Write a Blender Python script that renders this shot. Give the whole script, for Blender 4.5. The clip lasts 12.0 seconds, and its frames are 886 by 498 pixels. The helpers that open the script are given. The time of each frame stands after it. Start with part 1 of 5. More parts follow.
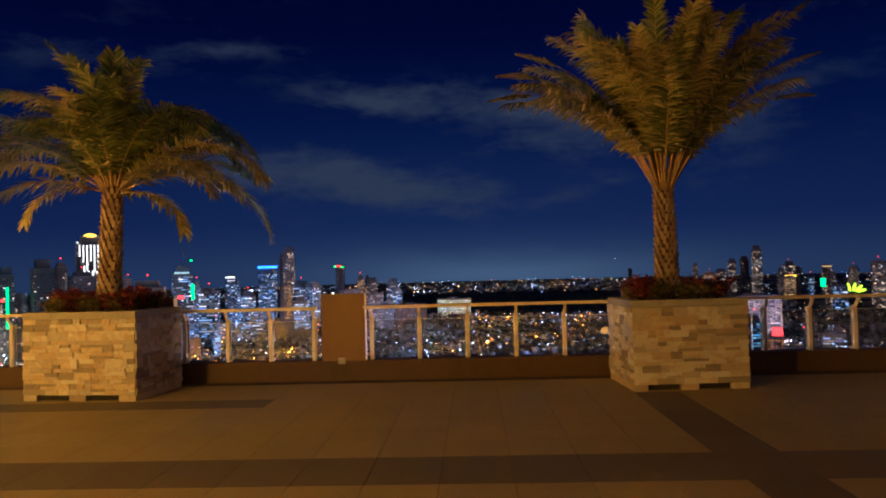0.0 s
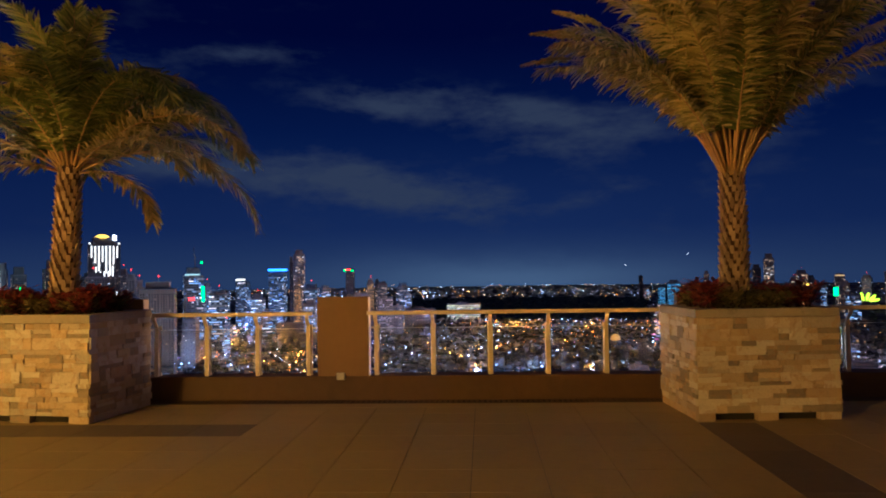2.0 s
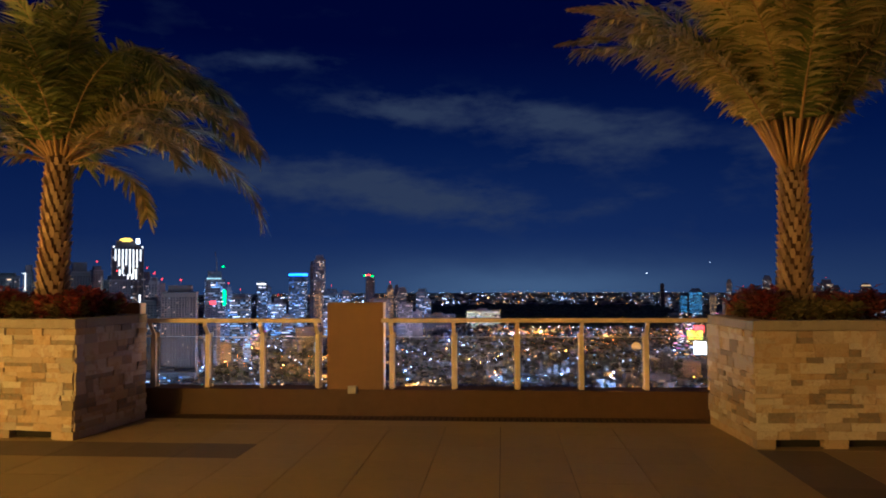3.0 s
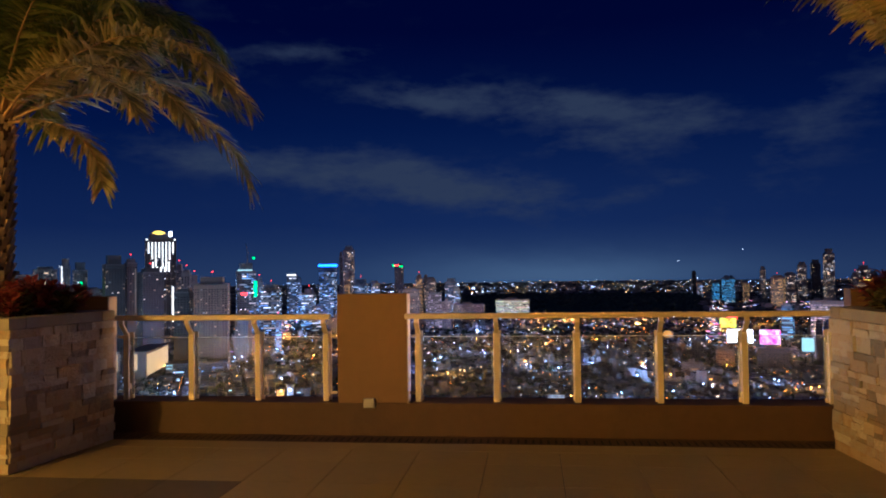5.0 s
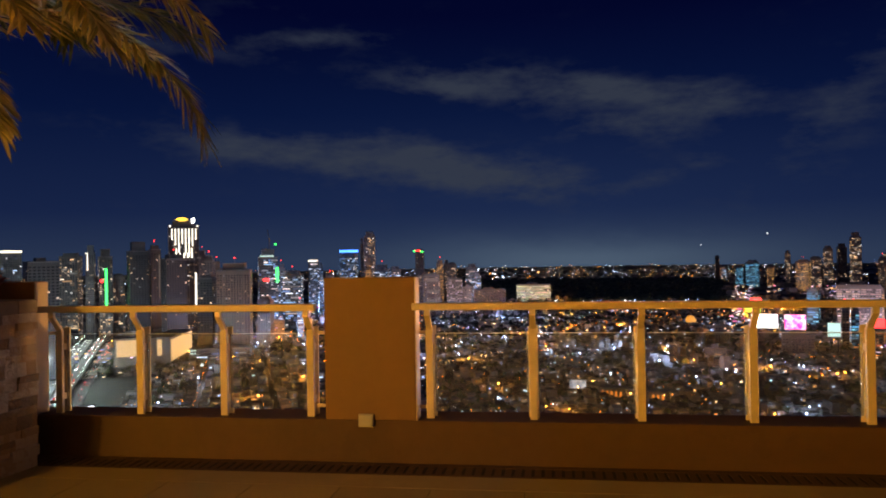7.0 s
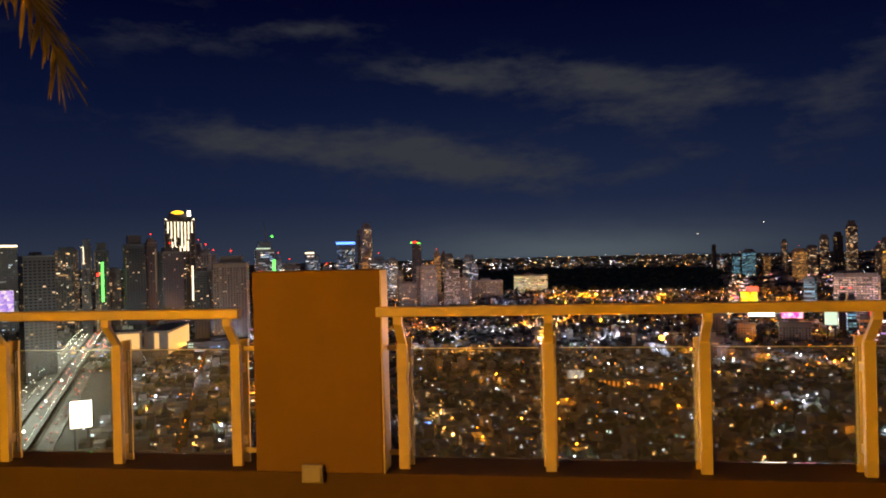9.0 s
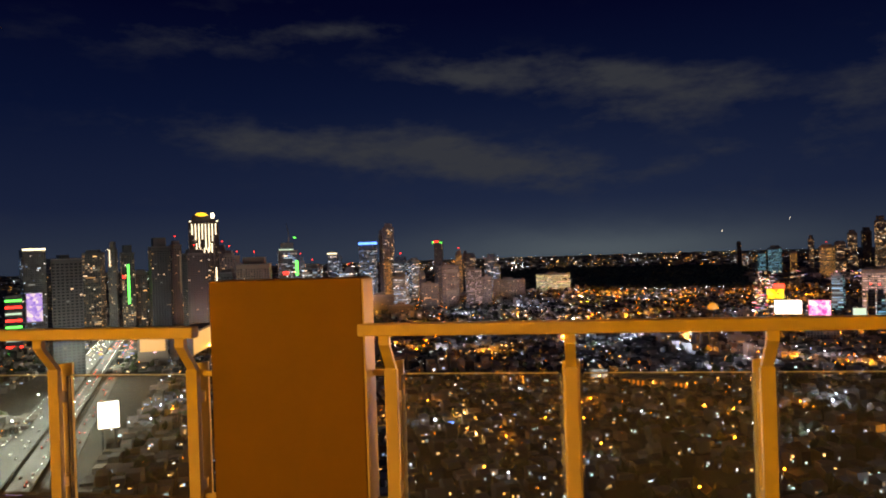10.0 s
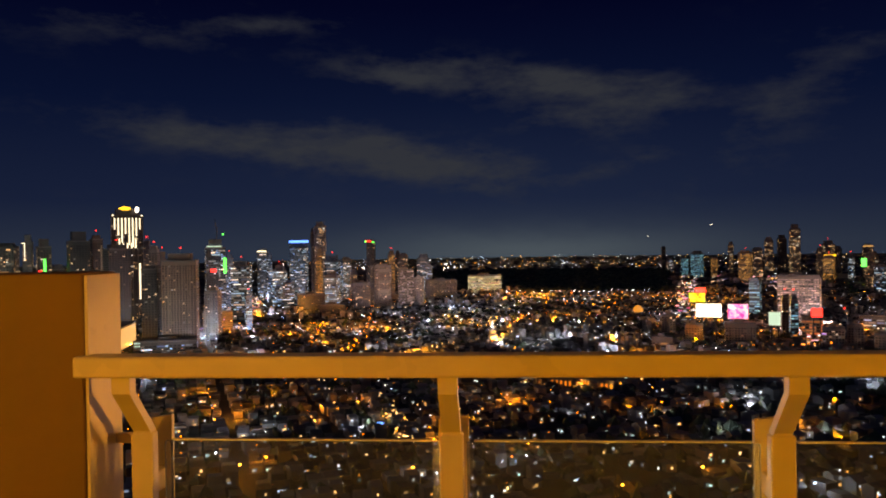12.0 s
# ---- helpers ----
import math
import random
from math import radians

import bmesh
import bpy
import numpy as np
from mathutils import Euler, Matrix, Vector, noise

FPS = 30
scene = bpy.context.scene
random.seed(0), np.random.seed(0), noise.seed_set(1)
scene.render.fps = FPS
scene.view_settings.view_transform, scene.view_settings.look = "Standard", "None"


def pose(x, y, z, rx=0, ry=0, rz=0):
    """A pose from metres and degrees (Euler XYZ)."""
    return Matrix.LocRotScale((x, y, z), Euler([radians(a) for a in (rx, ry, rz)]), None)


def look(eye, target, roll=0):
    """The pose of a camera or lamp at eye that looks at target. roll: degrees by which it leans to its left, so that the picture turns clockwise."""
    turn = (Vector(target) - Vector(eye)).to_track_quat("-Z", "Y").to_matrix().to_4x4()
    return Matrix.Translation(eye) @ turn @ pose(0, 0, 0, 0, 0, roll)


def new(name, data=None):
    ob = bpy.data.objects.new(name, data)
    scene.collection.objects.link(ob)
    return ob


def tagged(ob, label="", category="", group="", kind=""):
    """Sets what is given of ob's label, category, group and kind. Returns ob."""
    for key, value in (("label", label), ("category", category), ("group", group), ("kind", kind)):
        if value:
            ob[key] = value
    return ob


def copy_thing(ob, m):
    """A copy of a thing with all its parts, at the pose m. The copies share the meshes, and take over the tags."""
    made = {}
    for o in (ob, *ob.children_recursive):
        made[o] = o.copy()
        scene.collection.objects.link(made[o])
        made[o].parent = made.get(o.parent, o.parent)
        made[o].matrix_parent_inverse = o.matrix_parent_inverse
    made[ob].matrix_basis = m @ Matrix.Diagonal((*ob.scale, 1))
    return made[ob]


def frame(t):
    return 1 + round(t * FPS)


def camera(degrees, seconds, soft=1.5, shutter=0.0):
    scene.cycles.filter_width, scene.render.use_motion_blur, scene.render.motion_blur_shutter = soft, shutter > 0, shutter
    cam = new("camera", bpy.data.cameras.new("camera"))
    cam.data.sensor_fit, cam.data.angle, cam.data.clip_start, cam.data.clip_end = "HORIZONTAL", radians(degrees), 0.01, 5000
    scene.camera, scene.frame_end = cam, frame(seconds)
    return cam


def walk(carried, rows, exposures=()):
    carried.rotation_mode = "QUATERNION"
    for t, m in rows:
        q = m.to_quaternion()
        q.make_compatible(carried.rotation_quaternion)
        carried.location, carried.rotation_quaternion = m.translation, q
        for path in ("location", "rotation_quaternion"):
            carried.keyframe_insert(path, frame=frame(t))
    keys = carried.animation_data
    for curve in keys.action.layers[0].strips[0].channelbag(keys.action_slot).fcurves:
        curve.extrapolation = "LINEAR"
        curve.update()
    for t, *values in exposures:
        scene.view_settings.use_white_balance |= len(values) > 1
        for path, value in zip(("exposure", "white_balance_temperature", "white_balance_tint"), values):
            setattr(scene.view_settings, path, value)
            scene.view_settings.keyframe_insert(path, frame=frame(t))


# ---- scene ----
cam = camera(61.63, 12.0, 1.9)
PATH = [
    (0, (0.000, 0.000, 1.633), (-0.394, 9.988, 1.911), -1.48),
    (0.5, (-0.050, 0.446, 1.616), (-0.448, 10.435, 1.839), -1.35),
    (1, (-0.099, 0.889, 1.599), (-0.530, 10.877, 1.823), -0.98),
    (1.5, (-0.145, 1.328, 1.584), (-0.614, 11.314, 1.841), -0.75),
    (2, (-0.187, 1.761, 1.571), (-0.715, 11.742, 1.916), -0.83),
    (2.5, (-0.227, 2.191, 1.560), (-0.809, 12.166, 1.952), -0.58),
    (3, (-0.266, 2.618, 1.550), (-1.062, 12.577, 1.980), -0.28),
    (3.5, (-0.307, 3.046, 1.540), (-1.304, 12.989, 1.925), 0.11),
    (5.5, (-0.565, 4.835, 1.497), (-1.789, 14.757, 1.758), -0.95),
    (6, (-0.618, 5.241, 1.483), (-1.922, 15.153, 1.701), -0.94),
    (6.5, (-0.661, 5.643, 1.467), (-2.118, 15.535, 1.651), -0.99),
    (7, (-0.686, 6.047, 1.445), (-2.144, 15.940, 1.546), -1.00),
    (7.5, (-0.703, 6.450, 1.421), (-2.108, 16.351, 1.442), -1.13),
    (9.5, (-0.833, 7.957, 1.404), (-2.297, 17.849, 1.382), -1.68),
    (10, (-0.814, 8.295, 1.414), (-2.524, 18.148, 1.398), -1.94),
    (10.5, (-0.806, 8.625, 1.376), (-2.321, 18.510, 1.373), -1.83),
    (11, (-0.786, 8.974, 1.373), (-2.082, 18.889, 1.404), -1.44),
    (11.5, (-0.731, 9.291, 1.368), (-1.791, 19.234, 1.382), -1.11),
    (12, (-0.708, 9.570, 1.353), (-1.521, 19.537, 1.317), -0.92),
]
walk(cam, [(t, look(eye, target, roll)) for t, eye, target, roll in PATH], [(0.0, 0.31, 5500, 10), (1.5, 0.40, 5400, 10), (3.5, 0.40, 5100, 10), (5.5, 0.37, 5300, 10), (7.0, 0.38, 7200, 10), (7.5, 0.38, 8000, 10), (9.5, 0.27, 10500, 10), (12.0, 0.08, 10400, 10)])

# ---------- light and sky settings ----------
CLOUDS = ((-20.0, 8.1, 10.0, 1.6, -0.10, 1.0), (-5.0, 6.3, 9.0, 1.9, -0.16, 1.0), (-8.0, 13.1, 6.0, 1.2, -0.06, 0.9), (1.5, 12.4, 6.0, 1.3, -0.10, 0.8), (9.5, 11.0, 6.0, 1.5, -0.12, 0.9),
          (5.0, 9.2, 6.0, 1.2, -0.1, 0.5), (10.0, 6.4, 5.0, 0.7, 0.3, 0.4), (20.5, 10.0, 7.0, 3.2, 0.75, 0.40), (28.0, 11.0, 8.0, 5.0, 0.2, 0.16), (-28.0, 15.6, 10.0, 1.7, 0.02, 0.40), (-16.0, 16.4, 5.0, 0.8, 0.05, 0.45))
SKY_STOPS = [(0.0, (0.0150, 0.0270, 0.0640)), (0.06, (0.0054, 0.0125, 0.0490)), (0.18, (0.0012, 0.0050, 0.0330)), (0.30, (0.0004, 0.0014, 0.0180)), (1.0, (0.0003, 0.0006, 0.0060))]
HORIZON_GLOW = (0.032, 0.048, 0.058)
CITY_HAZE = (0.0020, 0.0044, 0.0110)
CLOUD_COLOUR = (0.0250, 0.0330, 0.0540)
# added lamps without fixtures, placed and tuned to shape the warm light
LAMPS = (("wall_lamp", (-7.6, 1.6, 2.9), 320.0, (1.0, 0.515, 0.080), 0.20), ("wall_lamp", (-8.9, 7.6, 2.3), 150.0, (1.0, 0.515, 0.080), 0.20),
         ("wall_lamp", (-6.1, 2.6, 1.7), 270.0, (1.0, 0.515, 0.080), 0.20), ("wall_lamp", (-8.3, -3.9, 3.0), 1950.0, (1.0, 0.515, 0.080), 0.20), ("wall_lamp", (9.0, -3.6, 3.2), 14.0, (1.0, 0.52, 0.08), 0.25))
GLASS_DUST = 0.07
LIGHT = 1.3
FILL_SUN = 0.08
STREET = 44000.0


# ---------- world: night sky with thin cloud ----------
def nodes_of(tree):
    tree.nodes.clear()
    return tree.nodes, tree.links


def math_node(tree, op, a, b=None, c=None):
    n = tree.nodes.new("ShaderNodeMath")
    n.operation = op
    for i, v in enumerate((a, b, c)):
        if v is None:
            continue
        if isinstance(v, (int, float)):
            n.inputs[i].default_value = v
        else:
            tree.links.new(v, n.inputs[i])
    return n.outputs[0]


def ramp(tree, fac, stops):
    n = tree.nodes.new("ShaderNodeValToRGB")
    els = n.color_ramp.elements
    while len(els) < len(stops):
        els.new(0.5)
    for e, (p, c) in zip(els, stops):
        e.position, e.color = p, (*c, 1)
    tree.links.new(fac, n.inputs[0])
    return n.outputs[0]


def mix(tree, fac, a, b, kind="MIX"):
    n = tree.nodes.new("ShaderNodeMix")
    n.data_type, n.blend_type = "RGBA", kind
    for sock, v in ((n.inputs[0], fac), (n.inputs[6], a), (n.inputs[7], b)):
        if isinstance(v, (int, float)):
            sock.default_value = v
        elif isinstance(v, tuple):
            sock.default_value = (*v, 1)
        else:
            tree.links.new(v, sock)
    return n.outputs[2]


def noise_tex(tree, vector, scale, detail=4, rough=0.55):
    n = tree.nodes.new("ShaderNodeTexNoise")
    n.inputs["Scale"].default_value = scale
    n.inputs["Detail"].default_value = detail
    n.inputs["Roughness"].default_value = rough
    if vector is not None:
        tree.links.new(vector, n.inputs["Vector"])
    return n.outputs["Fac"]


world = bpy.data.worlds.new("night")
scene.world = world
world.use_nodes = True
wt = world.node_tree
nodes_of(wt)
coord = wt.nodes.new("ShaderNodeTexCoord")
sep = wt.nodes.new("ShaderNodeSeparateXYZ")
wt.links.new(coord.outputs["Generated"], sep.inputs[0])
azim = math_node(wt, "MULTIPLY", math_node(wt, "ARCTAN2", sep.outputs[0], sep.outputs[1]), 57.2958)   # degrees, to the right
elev = math_node(wt, "MULTIPLY", math_node(wt, "ARCSINE", sep.outputs[2]), 57.2958)
plane = wt.nodes.new("ShaderNodeCombineXYZ")
wt.links.new(azim, plane.inputs[0])
wt.links.new(math_node(wt, "MULTIPLY", elev, 2.6), plane.inputs[1])
fine = noise_tex(wt, plane.outputs[0], 0.17, 7, 0.62)
broad = noise_tex(wt, plane.outputs[0], 0.05, 3, 0.5)
warp = math_node(wt, "MULTIPLY", math_node(wt, "SUBTRACT", noise_tex(wt, plane.outputs[0], 0.10, 4, 0.6), 0.5), 7.0)


def bank(az, el, half_az, half_el, slope, weight):
    """One bank of cloud: a soft, sloping patch."""
    dx = math_node(wt, "SUBTRACT", azim, az)
    dy = math_node(wt, "SUBTRACT", math_node(wt, "SUBTRACT", math_node(wt, "SUBTRACT", elev, el), math_node(wt, "MULTIPLY", dx, slope)),
                   math_node(wt, "MULTIPLY", warp, 0.3))
    r = math_node(wt, "ADD", math_node(wt, "POWER", math_node(wt, "DIVIDE", dx, half_az), 2.0),
                  math_node(wt, "POWER", math_node(wt, "DIVIDE", dy, half_el), 2.0))
    return math_node(wt, "MULTIPLY", math_node(wt, "POWER", 2.718, math_node(wt, "MULTIPLY", r, -1.0)), weight)


cloud = math_node(wt, "MULTIPLY", math_node(wt, "MAXIMUM", math_node(wt, "SUBTRACT", broad, 0.45), 0.0), 0.6)
for args in CLOUDS:
    cloud = math_node(wt, "ADD", cloud, bank(*args))
ragged = math_node(wt, "MULTIPLY", math_node(wt, "SUBTRACT", fine, 0.5), 3.0)
shape = math_node(wt, "MULTIPLY", math_node(wt, "SUBTRACT", math_node(wt, "ADD", cloud, ragged), 0.22), 1.05)
shape = math_node(wt, "MINIMUM", math_node(wt, "MAXIMUM", shape, 0.0), 1.0)
shape = math_node(wt, "MULTIPLY", shape, math_node(wt, "MINIMUM", math_node(wt, "MULTIPLY", cloud, 1.6), 1.0))
up = math_node(wt, "DIVIDE", math_node(wt, "MAXIMUM", elev, 0.0), 60.0)
blue = ramp(wt, up, SKY_STOPS)
glow = bank(2.0, -0.6, 12.0, 1.8, 0.0, 1.0)
sky = mix(wt, glow, blue, HORIZON_GLOW, "ADD")
sky = mix(wt, bank(-2.0, 4.0, 24.0, 7.0, 0.0, 1.0), sky, CITY_HAZE, "ADD")
sky = mix(wt, math_node(wt, "MULTIPLY", shape, 0.85), sky, CLOUD_COLOUR)
back = wt.nodes.new("ShaderNodeBackground")
wt.links.new(sky, back.inputs[0])
back.inputs[1].default_value = 1.0
wout = wt.nodes.new("ShaderNodeOutputWorld")
wt.links.new(back.outputs[0], wout.inputs[0])


# ---------- stand-in lamps for the terrace's unseen lights, no fixtures ---
def lamp(name, place, power, colour, radius):
    data = bpy.data.lights.new(name, "POINT")
    data.energy, data.color, data.shadow_soft_size = power, colour, radius
    ob = new(name, data)
    ob.location = place
    return ob


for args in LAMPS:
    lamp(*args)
side = bpy.data.lights.new("added_side_spot", "SPOT")      # unseen spot added at the far end to brighten sides along the railing
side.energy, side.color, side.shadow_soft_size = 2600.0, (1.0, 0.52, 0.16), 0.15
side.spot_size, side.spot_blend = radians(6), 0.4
new("added_side_spot", side).matrix_basis = look((9.6, 11.95, 1.2), (-1.7, 11.42, 0.85))
# unseen sun lamp added as blue fill to lift the dark city
fill_sun = bpy.data.lights.new("fill_sun", "SUN")
fill_sun.energy, fill_sun.angle, fill_sun.color = FILL_SUN, radians(0.5), (0.17, 0.34, 1.0)
new("fill_sun", fill_sun).matrix_basis = look((0, 0, 0), (0.35, 0.62, -0.70))


# ---------- materials ----------
def material(name):
    m = bpy.data.materials.new(name)
    m.use_nodes = True
    nodes_of(m.node_tree)
    out = m.node_tree.nodes.new("ShaderNodeOutputMaterial")
    b = m.node_tree.nodes.new("ShaderNodeBsdfPrincipled")
    m.node_tree.links.new(b.outputs[0], out.inputs[0])
    return m, m.node_tree, b


def object_vector(t):
    return t.nodes.new("ShaderNodeTexCoord").outputs["Object"]


def bump(t, b, height, strength, distance):
    n = t.nodes.new("ShaderNodeBump")
    n.inputs["Strength"].default_value, n.inputs["Distance"].default_value = strength, distance
    t.links.new(height, n.inputs["Height"])
    t.links.new(n.outputs[0], b.inputs["Normal"])


def random_object(t):
    return t.nodes.new("ShaderNodeObjectInfo").outputs["Random"]


def random_island(t):
    return t.nodes.new("ShaderNodeNewGeometry").outputs["Random Per Island"]


def surface(name, dark, light, scale, rough=0.7, relief=0.3, depth=0.004, by=None, spread=0.0, metal=0.0, grime=0.0):
    """A worn surface: fine grain, broad stains, and a shift of tone from piece to piece."""
    m, t, b = material(name)
    v = object_vector(t)
    grain = noise_tex(t, v, scale * 9, 5, 0.65)
    stain = noise_tex(t, v, scale, 4, 0.6)
    fac = math_node(t, "ADD", math_node(t, "MULTIPLY", grain, 0.4), math_node(t, "MULTIPLY", stain, 0.6))
    if by:
        r = random_object(t) if by == "object" else random_island(t)
        fac = math_node(t, "ADD", math_node(t, "MULTIPLY", fac, 1 - spread), math_node(t, "MULTIPLY", r, spread))
    col = ramp(t, fac, [(0.28, dark), (0.72, light)])
    if grime:
        g = math_node(t, "MULTIPLY", math_node(t, "GREATER_THAN", noise_tex(t, v, scale * 0.6, 5, 0.7), 0.6), grime)
        col = mix(t, g, col, tuple(c * 0.55 for c in dark))
    t.links.new(col, b.inputs["Base Color"])
    t.links.new(math_node(t, "ADD", math_node(t, "MULTIPLY", stain, 0.25), rough - 0.12), b.inputs["Roughness"])
    b.inputs["Metallic"].default_value = metal
    if relief:
        bump(t, b, grain, relief, depth)
    return m


def glowing(name, colours, strength, by="island", body=(0.05, 0.05, 0.05), dim=0.25):
    """What gives off light: lamps, lit windows, lit signs, and floodlit surfaces made to glow; tone and power shift
    from piece to piece.
    """
    m, t, b = material(name)
    r = random_island(t) if by == "island" else random_object(t)
    n = len(colours)
    col = ramp(t, r, [(i / max(1, n - 1) if n > 1 else 0.0, c) for i, c in enumerate(colours)] if n > 1 else [(0, colours[0]), (1, colours[0])])
    r2 = math_node(t, "FRACT", math_node(t, "MULTIPLY", r, 17.31))
    power = math_node(t, "MULTIPLY", math_node(t, "ADD", math_node(t, "MULTIPLY", math_node(t, "POWER", r2, 2.0), 1 - dim), dim), strength)
    b.inputs["Base Color"].default_value = (*body, 1)
    t.links.new(col, b.inputs["Emission Color"])
    t.links.new(power, b.inputs["Emission Strength"])
    return m


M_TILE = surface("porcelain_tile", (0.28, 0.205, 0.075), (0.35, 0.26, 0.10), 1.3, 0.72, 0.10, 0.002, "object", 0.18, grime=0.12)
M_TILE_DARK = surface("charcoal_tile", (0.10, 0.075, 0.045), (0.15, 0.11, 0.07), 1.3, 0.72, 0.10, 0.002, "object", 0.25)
M_TILE_REST = surface("porcelain_tile_far", (0.28, 0.205, 0.075), (0.35, 0.26, 0.10), 1.3, 0.72, 0.10, 0.002, "island", 0.18, grime=0.12)
M_GROUT = surface("grout", (0.07, 0.055, 0.04), (0.12, 0.09, 0.07), 4, 0.9, 0.3)
# the parapet's shade is put into this darker paint colour
M_LOW = surface("shade_darkened_render", (0.060, 0.029, 0.010), (0.088, 0.044, 0.015), 1.2, 0.7, 0.25, 0.003, grime=0.15)
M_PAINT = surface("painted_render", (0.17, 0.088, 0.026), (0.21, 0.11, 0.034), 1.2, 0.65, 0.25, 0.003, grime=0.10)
M_WALL = surface("painted_wall", (0.40, 0.30, 0.20), (0.48, 0.38, 0.26), 0.8, 0.8, 0.2)
M_RAIL = surface("cream_powder_coat", (0.66, 0.53, 0.30), (0.76, 0.62, 0.38), 2.5, 0.42, 0.05, 0.001, grime=0.12)
M_CAP = surface("cast_stone_cap", (0.26, 0.22, 0.17), (0.38, 0.33, 0.26), 3, 0.8, 0.4, grime=0.3)
M_BACKING = surface("mortar_backing", (0.10, 0.08, 0.06), (0.18, 0.15, 0.11), 5, 0.95, 0.5)
M_SOIL = surface("potting_soil", (0.03, 0.02, 0.012), (0.07, 0.045, 0.03), 9, 0.95, 0.8, 0.02)
M_SLOT_SHADE = surface("slot_shade_black", (0.015, 0.012, 0.01), (0.03, 0.025, 0.02), 6, 0.9, 0.2)
M_SOCKET = surface("outlet_plastic", (0.34, 0.32, 0.27), (0.42, 0.40, 0.34), 6, 0.4, 0.05)


def stone_material():
    m, t, b = material("split_ledger_stone")
    r = random_object(t)
    v = object_vector(t)
    tone = ramp(t, r, [(0.0, (0.22, 0.19, 0.15)), (0.16, (0.34, 0.28, 0.20)), (0.30, (0.60, 0.44, 0.24)), (0.52, (0.48, 0.43, 0.37)),
                       (0.62, (0.66, 0.50, 0.28)), (0.8, (0.70, 0.62, 0.49)), (1.0, (0.76, 0.71, 0.60))])
    shift = t.nodes.new("ShaderNodeVectorMath")
    shift.operation = "ADD"
    comb = t.nodes.new("ShaderNodeCombineXYZ")
    t.links.new(math_node(t, "MULTIPLY", r, 37.0), comb.inputs[0])
    t.links.new(v, shift.inputs[0])
    t.links.new(comb.outputs[0], shift.inputs[1])
    grain = noise_tex(t, shift.outputs[0], 34, 6, 0.7)
    vein = noise_tex(t, shift.outputs[0], 8, 4, 0.6)
    col = mix(t, math_node(t, "MULTIPLY", grain, 0.45), tone, (0.28, 0.22, 0.16))
    col = mix(t, math_node(t, "MULTIPLY", math_node(t, "GREATER_THAN", vein, 0.56), 0.4), col, (0.42, 0.25, 0.10))
    t.links.new(col, b.inputs["Base Color"])
    b.inputs["Roughness"].default_value = 0.85
    bump(t, b, math_node(t, "ADD", math_node(t, "MULTIPLY", grain, 0.6), vein), 1.0, 0.03)
    return m


M_STONE = stone_material()


def leaf_material(name, dark, light, tip, by="island", gloss=0.42):
    m, t, b = material(name)
    r = random_island(t)
    v = object_vector(t)
    f = math_node(t, "ADD", math_node(t, "MULTIPLY", r, 0.6), math_node(t, "MULTIPLY", noise_tex(t, v, 1.7, 3), 0.4))
    col = ramp(t, f, [(0.2, dark), (0.6, light), (0.95, tip)])
    t.links.new(col, b.inputs["Base Color"])
    thin = t.nodes.new("ShaderNodeBsdfTranslucent")
    t.links.new(col, thin.inputs[0])
    blend = t.nodes.new("ShaderNodeMixShader")
    blend.inputs[0].default_value = 0.3
    t.links.new(b.outputs[0], blend.inputs[1])
    t.links.new(thin.outputs[0], blend.inputs[2])
    t.links.new(blend.outputs[0], [n for n in t.nodes if n.type == "OUTPUT_MATERIAL"][0].inputs[0])
    b.inputs["Roughness"].default_value = gloss
    b.inputs["Specular IOR Level"].default_value = 0.25
    return m


M_FROND = leaf_material("palm_leaflet", (0.070, 0.105, 0.018), (0.20, 0.225, 0.046), (0.46, 0.40, 0.13))
# drying leaf, made paler still with lamp light painted in
M_FROND_DRY_LIT = leaf_material("palm_leaflet_drying_lit", (0.22, 0.20, 0.05), (0.52, 0.43, 0.13), (0.78, 0.63, 0.28))
M_RACHIS = surface("palm_stalk", (0.28, 0.17, 0.05), (0.46, 0.29, 0.10), 6, 0.55, 0.2)
M_BARK = surface("palm_bark", (0.035, 0.018, 0.010), (0.08, 0.040, 0.022), 9, 0.95, 0.8, 0.01)
M_BOOT = surface("palm_leaf_base", (0.13, 0.080, 0.046), (0.46, 0.33, 0.20), 7, 0.9, 0.7, 0.008, "island", 0.30)
M_SHRUB_RED = leaf_material("shrub_leaf_red", (0.16, 0.026, 0.022), (0.38, 0.065, 0.045), (0.52, 0.24, 0.10))
M_SHRUB_GREEN = leaf_material("shrub_leaf_olive", (0.12, 0.115, 0.03), (0.32, 0.27, 0.08), (0.60, 0.48, 0.17))


def glass_material(name, least, dusty):
    m, t, b = material(name)
    b.inputs["Base Color"].default_value = (0.93, 0.97, 0.96, 1)
    b.inputs["Roughness"].default_value = 0.0
    b.inputs["IOR"].default_value = 1.45
    b.inputs["Transmission Weight"].default_value = 1.0
    film = t.nodes.new("ShaderNodeBsdfDiffuse")
    film.inputs[0].default_value = (0.46, 0.52, 0.60, 1)
    dust = noise_tex(t, object_vector(t), 0.9, 3, 0.5)
    blend = t.nodes.new("ShaderNodeMixShader")
    t.links.new(math_node(t, "ADD", math_node(t, "MULTIPLY", dust, dusty), least), blend.inputs[0])
    t.links.new(b.outputs[0], blend.inputs[1])
    t.links.new(film.outputs[0], blend.inputs[2])
    out = [n for n in t.nodes if n.type == "OUTPUT_MATERIAL"][0]
    t.links.new(blend.outputs[0], out.inputs[0])
    return m


M_GLASS = glass_material("clear_glass", 0.0, GLASS_DUST)
M_EDGE_HAZE = glass_material("edge_haze_film", 0.12, 0.35)
